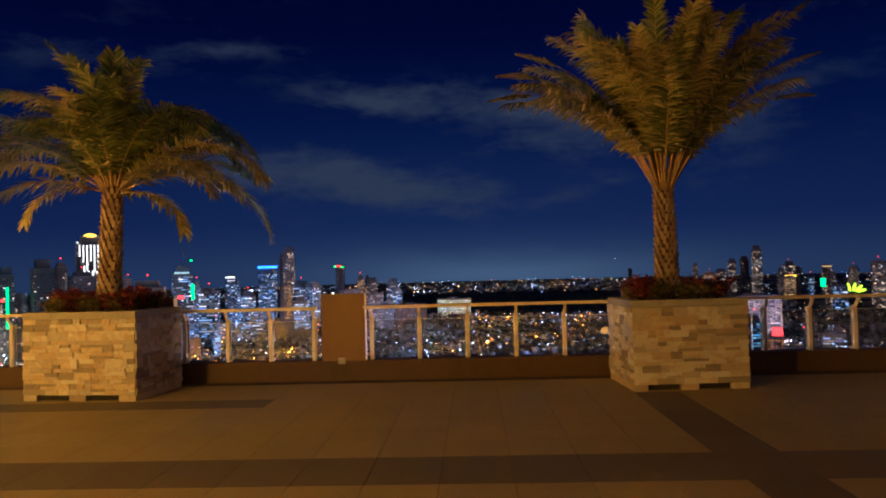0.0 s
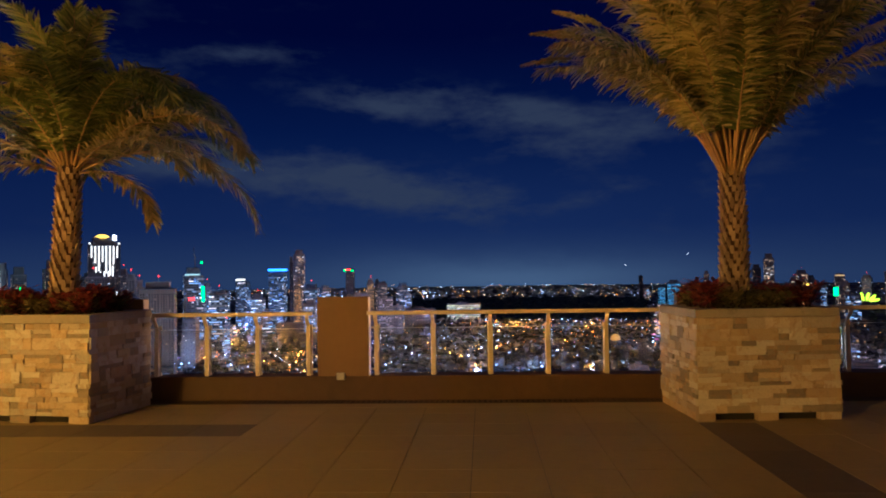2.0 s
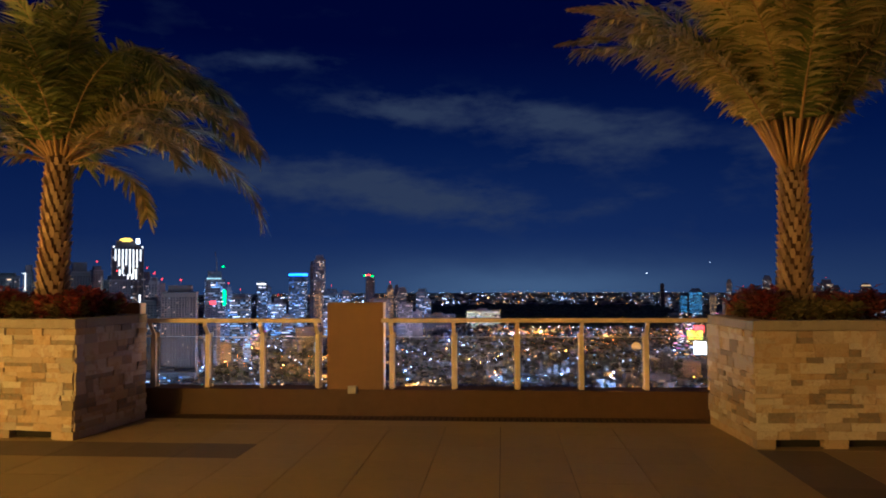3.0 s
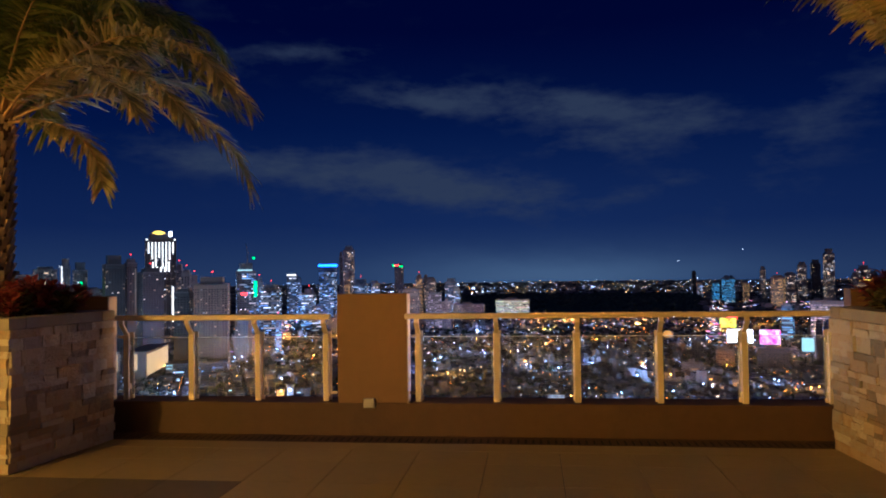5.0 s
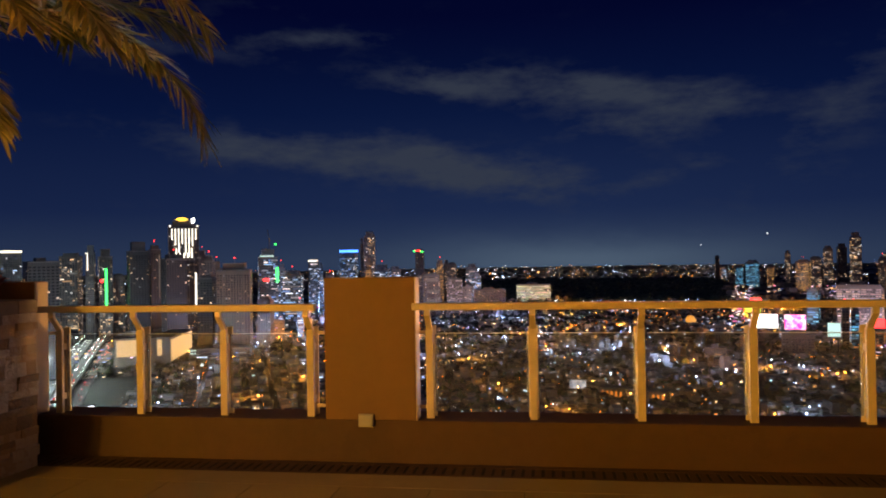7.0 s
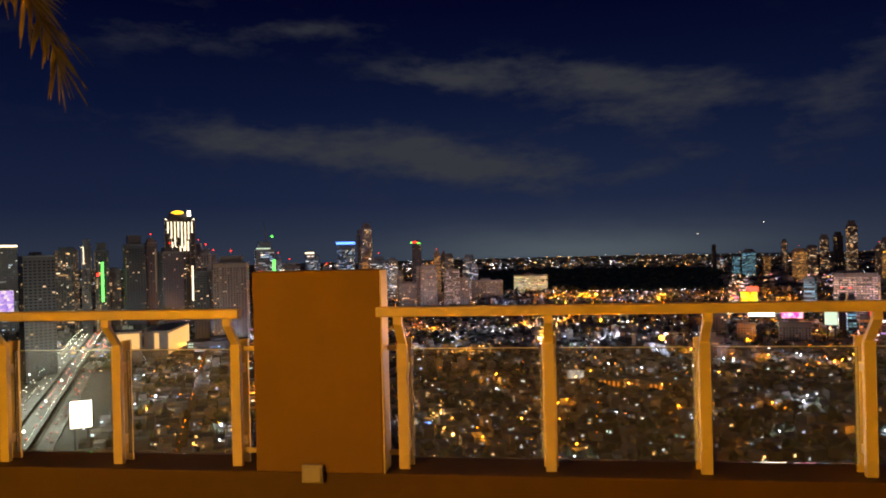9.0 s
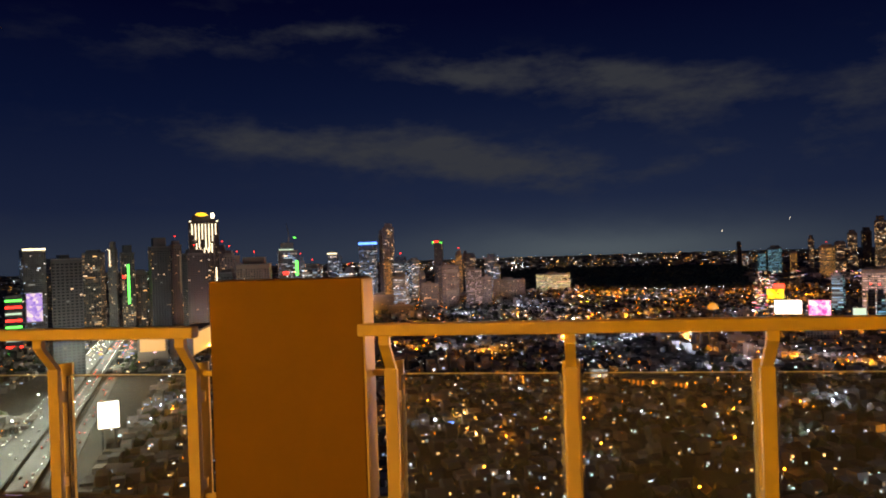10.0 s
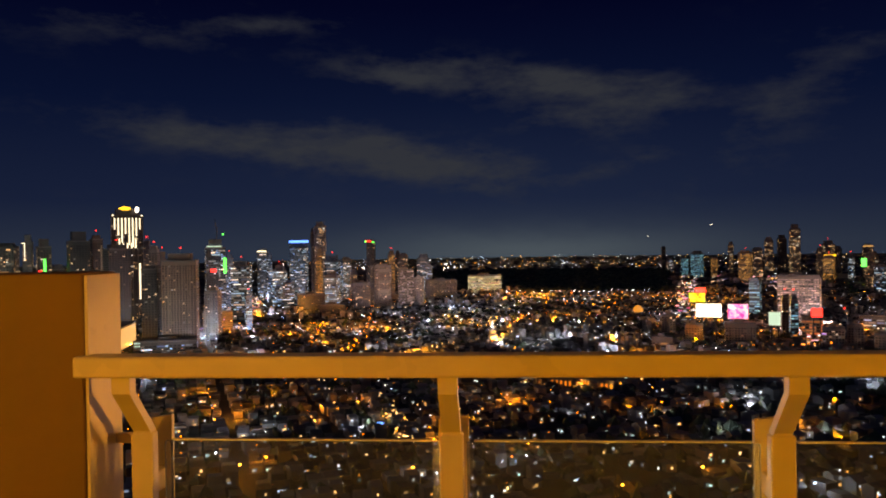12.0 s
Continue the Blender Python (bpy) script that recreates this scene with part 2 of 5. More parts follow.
M_HIGHLIGHT = surface("painted_edge_highlight", (0.60, 0.62, 0.56), (0.72, 0.74, 0.68), 3, 0.3, 0.0)


# ---------- mesh helpers ----------
def mesh_of(name, bm, *mats):
    me = bpy.data.meshes.new(name)
    bm.to_mesh(me)
    bm.free()
    for m in mats:
        me.materials.append(m)
    return me


def part(name, bm, mat, parent=None, label=""):
    ob = new(name, mesh_of(name, bm, *(mat if isinstance(mat, tuple) else (mat,))))
    if parent:
        ob.parent = parent
    if label:
        ob["label"] = label
    return ob


def holder(name, place=(0, 0, 0), turn=0.0, label="", category="", group="", kind=""):
    ob = new(name)
    ob.empty_display_size = 0.1
    ob.matrix_basis = pose(*place, 0, 0, turn)
    return tagged(ob, label, category, group, kind)


def box(bm, x0, y0, z0, x1, y1, z1, bevel=0.0, mat=0):
    verts = [bm.verts.new((x, y, z)) for x in (x0, x1) for y in (y0, y1) for z in (z0, z1)]
    faces = []
    for ids in ((0, 1, 3, 2), (4, 6, 7, 5), (0, 4, 5, 1), (2, 3, 7, 6), (0, 2, 6, 4), (1, 5, 7, 3)):
        f = bm.faces.new([verts[i] for i in ids])
        f.material_index = mat
        faces.append(f)
    if bevel:
        edges = list({e for f in faces for e in f.edges})
        bmesh.ops.bevel(bm, geom=edges, offset=bevel, segments=2, affect="EDGES", profile=0.5)
    return bm


def boxed(*a, **k):
    return box(bmesh.new(), *a, **k)


def tube(bm, points, radii, sides=8, caps=True, mat=0):
    """A swept round bar along points."""
    rings = []
    for i, p in enumerate(points):
        a = Vector(points[max(0, i - 1)])
        b = Vector(points[min(len(points) - 1, i + 1)])
        d = (b - a).normalized()
        side = d.cross(Vector((0, 0, 1)))
        if side.length < 1e-4:
            side = Vector((1, 0, 0))
        side.normalize()
        up_ = side.cross(d)
        r = radii[i] if isinstance(radii, (list, tuple)) else radii
        rings.append([bm.verts.new(Vector(p) + (side * math.cos(k * math.tau / sides) + up_ * math.sin(k * math.tau / sides)) * r) for k in range(sides)])
    for a, b in zip(rings, rings[1:]):
        for k in range(sides):
            f = bm.faces.new((a[k], a[(k + 1) % sides], b[(k + 1) % sides], b[k]))
            f.smooth, f.material_index = True, mat
    if caps:
        bm.faces.new(rings[0][::-1]).material_index = mat
        bm.faces.new(rings[-1]).material_index = mat
    return bm


# ---------- terrace: slab, parapet, pillars ----------
WALL_Y, TOP = 11.17, 0.30
tagged(part("floor", boxed(-9.2, -4.2, -0.30, 9.2, 11.60, -0.012), M_GROUT), "terrace slab under beige porcelain tiles with dark grout", "floor", kind="structure")
FLOOR = bpy.data.objects["floor"]
# unseen walls; back and left raised to block fill light, right cut to lessen bounce
tagged(part("unseen_wall_back", boxed(-9.4, -4.4, -0.3, 9.4, -4.2, 21.0), M_WALL), "tall plain painted wall, unseen, added behind the terrace to block the fill light", "wall", kind="structure")
tagged(part("unseen_wall_left", boxed(-9.4, -4.2, -0.3, -9.2, 9.0, 12.0), M_WALL), "plain painted wall, unseen, added at the terrace side and raised to block light", "wall", kind="structure")
tagged(part("unseen_wall_right", boxed(9.2, -4.2, -0.3, 9.4, 11.1, 1.1), M_WALL), "low plain painted wall, unseen, added at the terrace side and cut to lessen bounce", "wall", kind="structure")
tagged(part("parapet", boxed(-12.0, WALL_Y, -0.012, 12.0, 11.50, TOP, bevel=0.008), M_LOW), "low painted parapet under the railing, its shade darkened into the colour", "parapet", kind="structure")
tagged(part("tower_facade", boxed(-12.0, -4.4, -140.0, 12.0, 11.48, -0.31), M_WALL), "painted body of the tower below the terrace", "building", kind="structure")

PILLARS = ((-5.23, -4.58), (-2.306, -1.651), (2.22, 2.875))
for x0, x1 in PILLARS:
    p = holder("pillar", ((x0 + x1) / 2, WALL_Y, TOP), 0, "ochre painted masonry pillar standing on the parapet", "pillar", "pillars of the parapet")
    h = (x1 - x0) / 2
    part("pillar_body", boxed(-h, -0.004, 0.0, h, 0.145, 1.006, bevel=0.006), M_PAINT, p)
    # added pale strip; the lit look of the side face is in its colour
    part("jamb", boxed(h + 0.001, 0.0, 0.0, h + 0.008, 0.143, 1.0), M_RAIL, p, "cream strip added to the pillar side to make it look lit")
    if x0 == -2.306:
        s = holder("power_outlet", (x0 + 0.30, WALL_Y - 0.004, 0.30), 0, "small cream weatherproof power outlet on the pillar foot", "outlet")
        part("back_box", boxed(-0.055, -0.028, -0.045, 0.055, 0.0, 0.045, bevel=0.006), M_SOCKET, s)
        part("flap", boxed(-0.046, -0.036, -0.036, 0.046, -0.028, 0.036, bevel=0.004), M_SOCKET, s, "cream hinged flap")


# ---------- railing ----------
POST_Y = 11.25
RAIL_Z = 1.12
GLASS_TOP = 0.895


def railing_post(x, parent):
    post = part("post", boxed(x - 0.027, POST_Y, TOP - 0.002, x + 0.027, POST_Y + 0.03, 0.925, bevel=0.004), M_RAIL, parent)
    arm = bmesh.new()
    w = 0.021
    line = ((POST_Y + 0.016, 0.905), (POST_Y + 0.016, 0.93), (11.172, 1.035), (11.172, 1.072))
    rows = []
    for y, z in line:
        rows.append([arm.verts.new((x + sx * w, y + sy * 0.014, z)) for sx, sy in ((-1, -1), (1, -1), (1, 1), (-1, 1))])
    for a, b in zip(rows, rows[1:]):
        for k in range(4):
            arm.faces.new((a[k], a[(k + 1) % 4], b[(k + 1) % 4], b[k]))
    arm.faces.new(rows[0][::-1]), arm.faces.new(rows[-1])
    part("arm", arm, M_RAIL, post, "bent flat arm under the handrail")
    rear = bmesh.new()
    pts = ((x - 0.036, TOP), (x + 0.036, TOP), (x + 0.036, 0.95), (x - 0.036, 0.94))
    a = [rear.verts.new((px, POST_Y + 0.082, pz)) for px, pz in pts]
    b = [rear.verts.new((px, POST_Y + 0.096, pz)) for px, pz in pts]
    rear.faces.new(a), rear.faces.new(b[::-1])
    for k in range(4):
        rear.faces.new((a[k], b[k], b[(k + 1) % 4], a[(k + 1) % 4]))
    bmesh.ops.recalc_face_normals(rear, faces=rear.faces)
    part("rear_plate", rear, M_RAIL, post)
    for z in (0.42, 0.80):
        part("clamp", boxed(x - 0.024, POST_Y + 0.031, z - 0.025, x + 0.024, POST_Y + 0.081, z + 0.025, bevel=0.004), M_RAIL, post)


def railing(first, step, count, left_end, right_end, group="railings of the terrace"):
    r = holder("railing", (0, 0, 0), 0, "cream metal railing with bent posts and clear glass panels", "railing", group)
    part("handrail", boxed(left_end, 11.145, RAIL_Z - 0.048, right_end, 11.205, RAIL_Z, bevel=0.006), M_RAIL, r)
    xs = [first + i * step for i in range(count)]
    for x in xs:
        railing_post(x, r)
    for a, b in zip(xs, xs[1:]):
        pane = part("glass_pane", boxed(a + 0.048, POST_Y + 0.052, 0.345, b - 0.048, POST_Y + 0.062, GLASS_TOP, bevel=0.002), M_GLASS, r)
        pane.visible_shadow = False
        # whitish strips added to paint the reflected glow beside the posts
        for e in (a + 0.032, b - 0.047):
            seal = part("seal", boxed(e, POST_Y + 0.050, 0.345, e + 0.0145, POST_Y + 0.064, GLASS_TOP - 0.002), M_EDGE_HAZE, pane, "cloudy strip painting the bright haze along the pane side")
            seal.visible_shadow = False
        # opaque pale strip paints the bright line along the pane top
        part("polished_edge", boxed(a + 0.05, POST_Y + 0.0515, GLASS_TOP + 0.0005, b - 0.05, POST_Y + 0.0625, GLASS_TOP + 0.004), M_HIGHLIGHT, pane, "pale strip painting the highlight on the glass edge")
    for x, px in ((xs[0], left_end), (xs[-1], right_end)):
        for z in (0.375, 0.905):
            a, b = sorted((x, x - 0.10 if px < x else x + 0.10))
            part("wall_stub", boxed(a, POST_Y + 0.031, z - 0.012, b, POST_Y + 0.045, z + 0.012, bevel=0.002), M_RAIL, r)


railing(-1.563, 0.73, 6, -1.668, 2.20)
railing(-4.441, 0.666, 4, -4.56, -2.375)
railing(-7.77, 0.60, 5, -8.4, -5.25)
railing(3.00, 0.66, 7, 2.895, 7.1)


# ---------- planters ----------
def planter(place, turn, w, d, h, seed, label):
    """Origin at the middle of the front foot; the front looks to -y."""
    rnd = random.Random(seed)
    p = holder("planter", place, turn, label, "planter", "palm planters")
    cap = 0.095
    top = h - cap
    foot = 0.085
    core = bmesh.new()
    box(core, -w / 2 + 0.03, 0.03, foot, w / 2 - 0.03, d - 0.03, h - 0.12)
    part("core", core, M_BACKING, p)
    # near-black block puts the shade into the foot slots
    part("plinth", boxed(-w / 2 + 0.09, 0.09, 0.0, w / 2 - 0.09, d - 0.09, foot - 0.001), M_SLOT_SHADE, p)
    slots = ((0.12, 0.41), (0.56, 0.85))
    edges = [0.0] + [e for s in slots for e in s] + [1.0]
    for i in range(0, 6, 2):
        part("foot", boxed(-w / 2 - 0.004 + (w + 0.008) * edges[i], -0.004, 0.0, -w / 2 - 0.004 + (w + 0.008) * edges[i + 1], 0.088, foot - 0.003, bevel=0.006), M_STONE, p)
    for sx in (-1, 1):
        part("foot", boxed(sx * w / 2 + (0.004 if sx < 0 else 0.0) - (0.008 if sx < 0 else 0.088), 0.092, 0.0, sx * w / 2 + (0.084 if sx < 0 else 0.004), d + 0.004, foot - 0.003, bevel=0.006), M_STONE, p)
    for args in ((-w / 2 - 0.012, -0.012, w / 2 + 0.012, 0.16), (-w / 2 - 0.012, d - 0.16, w / 2 + 0.012, d + 0.012),
                 (-w / 2 - 0.012, 0.163, -w / 2 + 0.16, d - 0.163), (w / 2 - 0.16, 0.163, w / 2 + 0.012, d - 0.163)):
        part("coping", boxed(args[0], args[1], top + 0.002, args[2], args[3], h, bevel=0.008), M_CAP, p)
    part("soil", boxed(-w / 2 + 0.15, 0.15, h - 0.14, w / 2 - 0.15, d - 0.15, h - 0.035, bevel=0.02), M_SOIL, p)

    rest = bmesh.new()

    def course(z0, z1, length, put):
        x = 0.0
        while x < length - 1e-6:
            step = rnd.choice((0.11, 0.15, 0.19, 0.24, 0.32))
            if x + step > length - 0.10:
                step = length - x
            # some places hold two thin stones over one another
            cut = z0 + (z1 - z0) * rnd.uniform(0.38, 0.62) if z1 - z0 > 0.07 and rnd.random() < 0.4 else z1
            put(x, x + step, z0, cut, rnd.choice((0.003, 0.008, 0.014, 0.022)))
            if cut < z1:
                put(x, x + step, cut, z1, rnd.choice((0.003, 0.008, 0.014, 0.022)))
            x += step

    def slab(bm, face, a, b, z0, z1, out):
        g = 0.0004
        if face == "front":
            box(bm, -w / 2 + a + g, -out, z0 + g, -w / 2 + b - g, 0.03, z1 - g)
        elif face == "back":
            box(bm, -w / 2 + a + g, d - 0.03, z0 + g, -w / 2 + b - g, d + out, z1 - g)
        elif face == "left":
            box(bm, -w / 2 - out, a + g, z0 + g, -w / 2 + 0.03, b - g, z1 - g)
        else:
            box(bm, w / 2 - 0.03, a + g, z0 + g, w / 2 + out, b - g, z1 - g)

    def rough(bm):
        vs = {v for f in bm.faces for v in f.verts}
        for v in vs:
            v.co += Vector((rnd.uniform(-0.006, 0.006), rnd.uniform(-0.006, 0.006), rnd.uniform(-0.0015, 0.0015)))
        return bm

    z = foot
    while z < top - 1e-6:
        step = rnd.choice((0.055, 0.075, 0.095, 0.125))
        if z + step > top - 0.035:
            step = top - z
        for face, length, parts in (("front", w, True), ("right" if place[0] < 0 else "left", d, True), ("left" if place[0] < 0 else "right", d, False), ("back", w, False)):
            def put(a, b, z0, z1, out, face=face, parts=parts):
                if parts:
                    bm = bmesh.new()
                    slab(bm, face, a, b, z0, z1, out)
                    part("stone", rough(bm), M_STONE, p)
                else:
                    slab(rest, face, a, b, z0, z1, out)
            course(z, z + step, length, put)
        z += step
    r = part("stone_cladding", rest, M_STONE, p)
    r["kind"] = "stuff"
    return p


L_FRONT = (-5.29, 9.755, 0.0)
R_FRONT = (2.785, 9.735, 0.0)
planter(L_FRONT, -6.0, 1.62, 1.22, 1.19, 3, "square planter clad in beige split stone on notched feet")
planter(R_FRONT, 4.0, 1.50, 1.20, 1.17, 8, "square planter clad in beige split stone on notched feet")


# ---------- palms ----------
def frond(name, parent, turn, rise, bend, length, leaf, droop, seed, mat, bare=0.12, thick=0.018):
    """One pinnate frond: a curved stalk and two rows of folded leaflets."""
    rnd = random.Random(seed)
    n = 15
    pts, tang = [Vector((0.09, 0, -0.06 + 0.10 * rise / 90))], []
    sway = rnd.uniform(-0.22, 0.22)
    for i in range(n):
        s = i / (n - 1)
        a = radians(rise - bend * s ** 1.35)
        d = Vector((math.cos(a), math.sin(sway * s), math.sin(a))).normalized()
        tang.append(d)
        if i < n - 1:
            pts.append(pts[-1] + d * (length / (n - 1)))
    bm = bmesh.new()
    tube(bm, pts, [thick * (1 - 0.85 * (i / (n - 1)) ** 0.8) for i in range(n)], 5, True, 1)
    rows = int(length * 58)
    for k in range(rows):
        s = bare + (1 - bare) * (k + rnd.random() * 0.6) / rows
        f = s * (n - 1)
        i = min(int(f), n - 2)
        p = pts[i].lerp(pts[i + 1], f - i)
        d = tang[i].lerp(tang[min(i + 1, n - 1)], f - i).normalized()
        side = Vector((0, 0, 1)).cross(d)
        side = side.normalized() if side.length > 0.05 else Vector((0, 1, 0))
        nrm = d.cross(side)
        u = (s - bare) / (1 - bare)
        ll = leaf * min(0.55 + 1.4 * u, 1.0, 1.45 - 0.95 * u) * rnd.uniform(0.75, 1.15)
        for sg in (-1, 1):
            if rnd.random() < 0.05:
                continue
            way = (side * sg * rnd.uniform(0.5, 1.1) + d * (0.45 + 0.55 * u) * rnd.uniform(0.75, 1.25) + nrm * rnd.uniform(-0.25, 0.5)).normalized()
            wdt = rnd.uniform(0.011, 0.018)
            across = way.cross(nrm).normalized()
            g = droop * rnd.uniform(0.4, 1.2)
            mids = []
            for q, ww in ((0.0, 0.5), (0.4, 1.0), (0.75, 0.75), (1.0, 0.06)):
                c = p + way * (ll * q) + Vector((0, 0, -g * ll * q * q))
                mids.append((bm.verts.new(c + across * wdt * ww), bm.verts.new(c - nrm * 0.004 * ww), bm.verts.new(c - across * wdt * ww)))
            for m0, m1 in zip(mids, mids[1:]):
                bm.faces.new((m0[0], m0[1], m1[1], m1[0]))
                bm.faces.new((m0[1], m0[2], m1[2], m1[1]))
    ob = part(name, bm, (mat, M_RACHIS), parent)
    ob.matrix_basis = pose(0, 0, 0, 0, 0, turn)
    return ob


def palm_trunk(parent, base, top, r0, r1, lean, seed):
    rnd = random.Random(seed)
    steps = 14
    line = [Vector((lean[0] * (i / steps), lean[1] * (i / steps), base + (top - base) * i / steps)) for i in range(steps + 1)]
    rad = [r0 + (r1 - r0) * (i / steps) ** 0.8 for i in range(steps + 1)]
    trunk = part("trunk", tube(bmesh.new(), line, rad, 18), M_BARK, parent)
    bm = bmesh.new()
    around, step = 11, 0.074
    for k in range(int((top - base) / step) * around):
        ring, slot = divmod(k, around)
        s = min(0.995, (ring + 0.5) * step / (top - base) + rnd.uniform(-0.004, 0.004))
        f = s * steps
        i = min(int(f), steps - 1)
        c = line[i].lerp(line[i + 1], f - i)
        r = rad[i] + (rad[i + 1] - rad[i]) * (f - i)
        a = math.tau * (slot + 0.5 * (ring % 2)) / around + ring * 0.06 + rnd.uniform(-0.05, 0.05)
        out, side = Vector((math.cos(a), math.sin(a), 0)), Vector((-math.sin(a), math.cos(a), 0))
        wd, ht = r * 0.20 * rnd.uniform(0.85, 1.1), 0.112 * rnd.uniform(0.85, 1.15)
        lift = rnd.uniform(0.028, 0.048)
        lo = [c + out * (r - 0.01) + side * (sx * wd * 0.6) + Vector((0, 0, -ht * 0.6)) for sx in (-1, 1)]
        mid = [c + out * (r + lift * 0.6) + side * (sx * wd) + Vector((0, 0, ht * 0.1)) for sx in (-1, 1)]
        tip = [c + out * (r + lift) + side * (sx * wd * 0.7) + Vector((0, 0, ht * 0.5)) for sx in (-1, 1)]
        back_ = [c + out * (r - 0.015) + side * (sx * wd * 0.7) + Vector((0, 0, ht * 0.45)) for sx in (-1, 1)]
        v = [bm.verts.new(x) for x in lo + mid + tip + back_]
        for ids in ((0, 1, 3, 2), (2, 3, 5, 4), (4, 5, 7, 6), (0, 2, 4, 6), (1, 7, 5, 3)):
            bm.faces.new([v[j] for j in ids])
    bmesh.ops.recalc_face_normals(bm, faces=bm.faces)
    part("leaf_base_cover", bm, M_BOOT, trunk, "rough diamond pattern of cut leaf bases")
    return line[-1]


left_palm = holder("palm_tree", (-5.20, 10.40, 1.10), 0, "date palm with arching drooping green fronds in a stone planter", "palm tree", "palms of the terrace")
tip_l = palm_trunk(left_palm, 0.0, 1.78, 0.158, 0.116, (0.16, -0.14), 5)
crown_l = part("crown_heart", tube(bmesh.new(), [(0, 0, -0.18), (0, 0, 0.0), (0, 0, 0.16), (0, 0, 0.3)], [0.12, 0.12, 0.08, 0.03], 12), M_BARK, left_palm)
crown_l.location = tip_l
rnd = random.Random(21)
# the fronds that stand out against the sky: turn, rise, bend, length, leaflet, droop
OWN_L = ((-8, 4, 88, 1.35, 0.26, 0.5), (6, 24, 104, 2.5, 0.40, 0.25), (-10, 40, 100, 2.6, 0.40, 0.25), (-30, 30, 92, 2.0, 0.34, 0.25), (14, 48, 112, 2.4, 0.36, 0.45), (-6, 58, 122, 2.45, 0.38, 0.4), (-16, 32, 98, 2.2, 0.38, 0.25),
         (22, 72, 136, 2.4, 0.40, 0.35), (-20, 78, 146, 2.3, 0.42, 0.3), (40, 84, 144, 2.35, 0.42, 0.3), (172, 88, 46, 2.2, 0.40, 0.15), (196, 62, 116, 2.5, 0.38, 0.35),
         (170, 46, 100, 2.5, 0.36, 0.4), (188, 34, 92, 2.4, 0.34, 0.4), (206, 20, 82, 1.7, 0.30, 0.4), (222, 14, 98, 1.3, 0.26, 0.4), (160, 72, 126, 2.5, 0.40, 0.35), (-75, 66, 84, 1.5, 0.34, 0.3), (250, 60, 80, 1.6, 0.34, 0.3))
# low fronds take the paler leaf, which carries their lamp light as colour
for k, (turn, rise, bend, length, leaf, droop) in enumerate(OWN_L):
    frond("frond", crown_l, turn, rise, bend, length, leaf, droop, 100 + k, M_FROND_DRY_LIT if rise < 50 else M_FROND)
frond("frond", crown_l, 80, 90, 10, 2.0, 0.30, 0.1, 150, M_FROND, 0.7)          # young spear leaf
for k in range(30):
    rise = 84 - 46 * (k / 29) ** 0.9 + rnd.uniform(-6, 6)
    turn = k * 137.5 + rnd.uniform(-12, 12)
    near = max(0.0, math.cos(radians(turn + 90)))          # fronds over the walkway are held higher
    rise += 30 * near
    frond("frond", crown_l, turn, rise, 68 + 0.58 * min(max(rise, 0), 80) - 30 * near + rnd.uniform(-12, 14), rnd.uniform(1.8, 2.25) * (1 - 0.14 * near), rnd.uniform(0.36, 0.46), rnd.uniform(0.15, 0.4), 200 + k,
          M_FROND if rnd.random() < 0.75 else M_FROND_DRY_LIT)

right_palm = holder("palm_tree", (2.68, 10.40, 1.10), 0, "date palm with upswept fronds and orange stalks in a stone planter", "palm tree", "palms of the terrace")
tip_r = palm_trunk(right_palm, 0.0, 1.56, 0.158, 0.112, (-0.04, -0.12), 9)
crown_r = part("crown_heart", tube(bmesh.new(), [(0, 0, -0.18), (0, 0, 0.0), (0, 0, 0.25), (0, 0, 0.55)], [0.11, 0.11, 0.07, 0.03], 12), M_BARK, right_palm)
crown_r.location = tip_r - Vector((0, 0, 0.05))
OWN_R = ((184, 62, 80, 2.6, 0.32, 0.6), (200, 64, 74, 2.6, 0.34, 0.6), (170, 68, 72, 2.6, 0.34, 0.5), (216, 60, 76, 2.4, 0.34, 0.6), (176, 72, 62, 2.65, 0.36, 0.5), (192, 78, 54, 2.65, 0.36, 0.4), (186, 84, 40, 2.65, 0.34, 0.4),
         (-6, 66, 52, 2.5, 0.34, 0.6), (10, 68, 48, 2.7, 0.34, 0.6), (-20, 72, 46, 2.7, 0.36, 0.6), (4, 76, 42, 2.7, 0.36, 0.5), (-12, 82, 36, 2.7, 0.36, 0.4), (-30, 62, 60, 2.2, 0.34, 0.6), (24, 60, 58, 2.3, 0.34, 0.6),
         (262, 68, 60, 2.3, 0.36, 0.5), (284, 70, 56, 2.4, 0.36, 0.5), (240, 70, 56, 2.4, 0.36, 0.5), (-52, 68, 58, 2.4, 0.36, 0.5), (270, 78, 44, 2.5, 0.36, 0.4))
for k, (turn, rise, bend, length, leaf, droop) in enumerate(OWN_R):
    frond("frond", crown_r, turn, rise, bend, length, leaf, droop, 300 + k, M_FROND_DRY_LIT, 0.24, 0.022)
for k in range(40):
    rise = 90 - 24 * (k / 39) + rnd.uniform(-3, 3)
    frond("frond", crown_r, k * 137.5 + rnd.uniform(-14, 14), rise, rnd.uniform(26, 56), rnd.uniform(2.1, 2.6), rnd.uniform(0.34, 0.42), rnd.uniform(0.3, 0.6), 400 + k,
          M_FROND_DRY_LIT if rnd.random() < 0.45 else M_FROND, 0.24, 0.022)

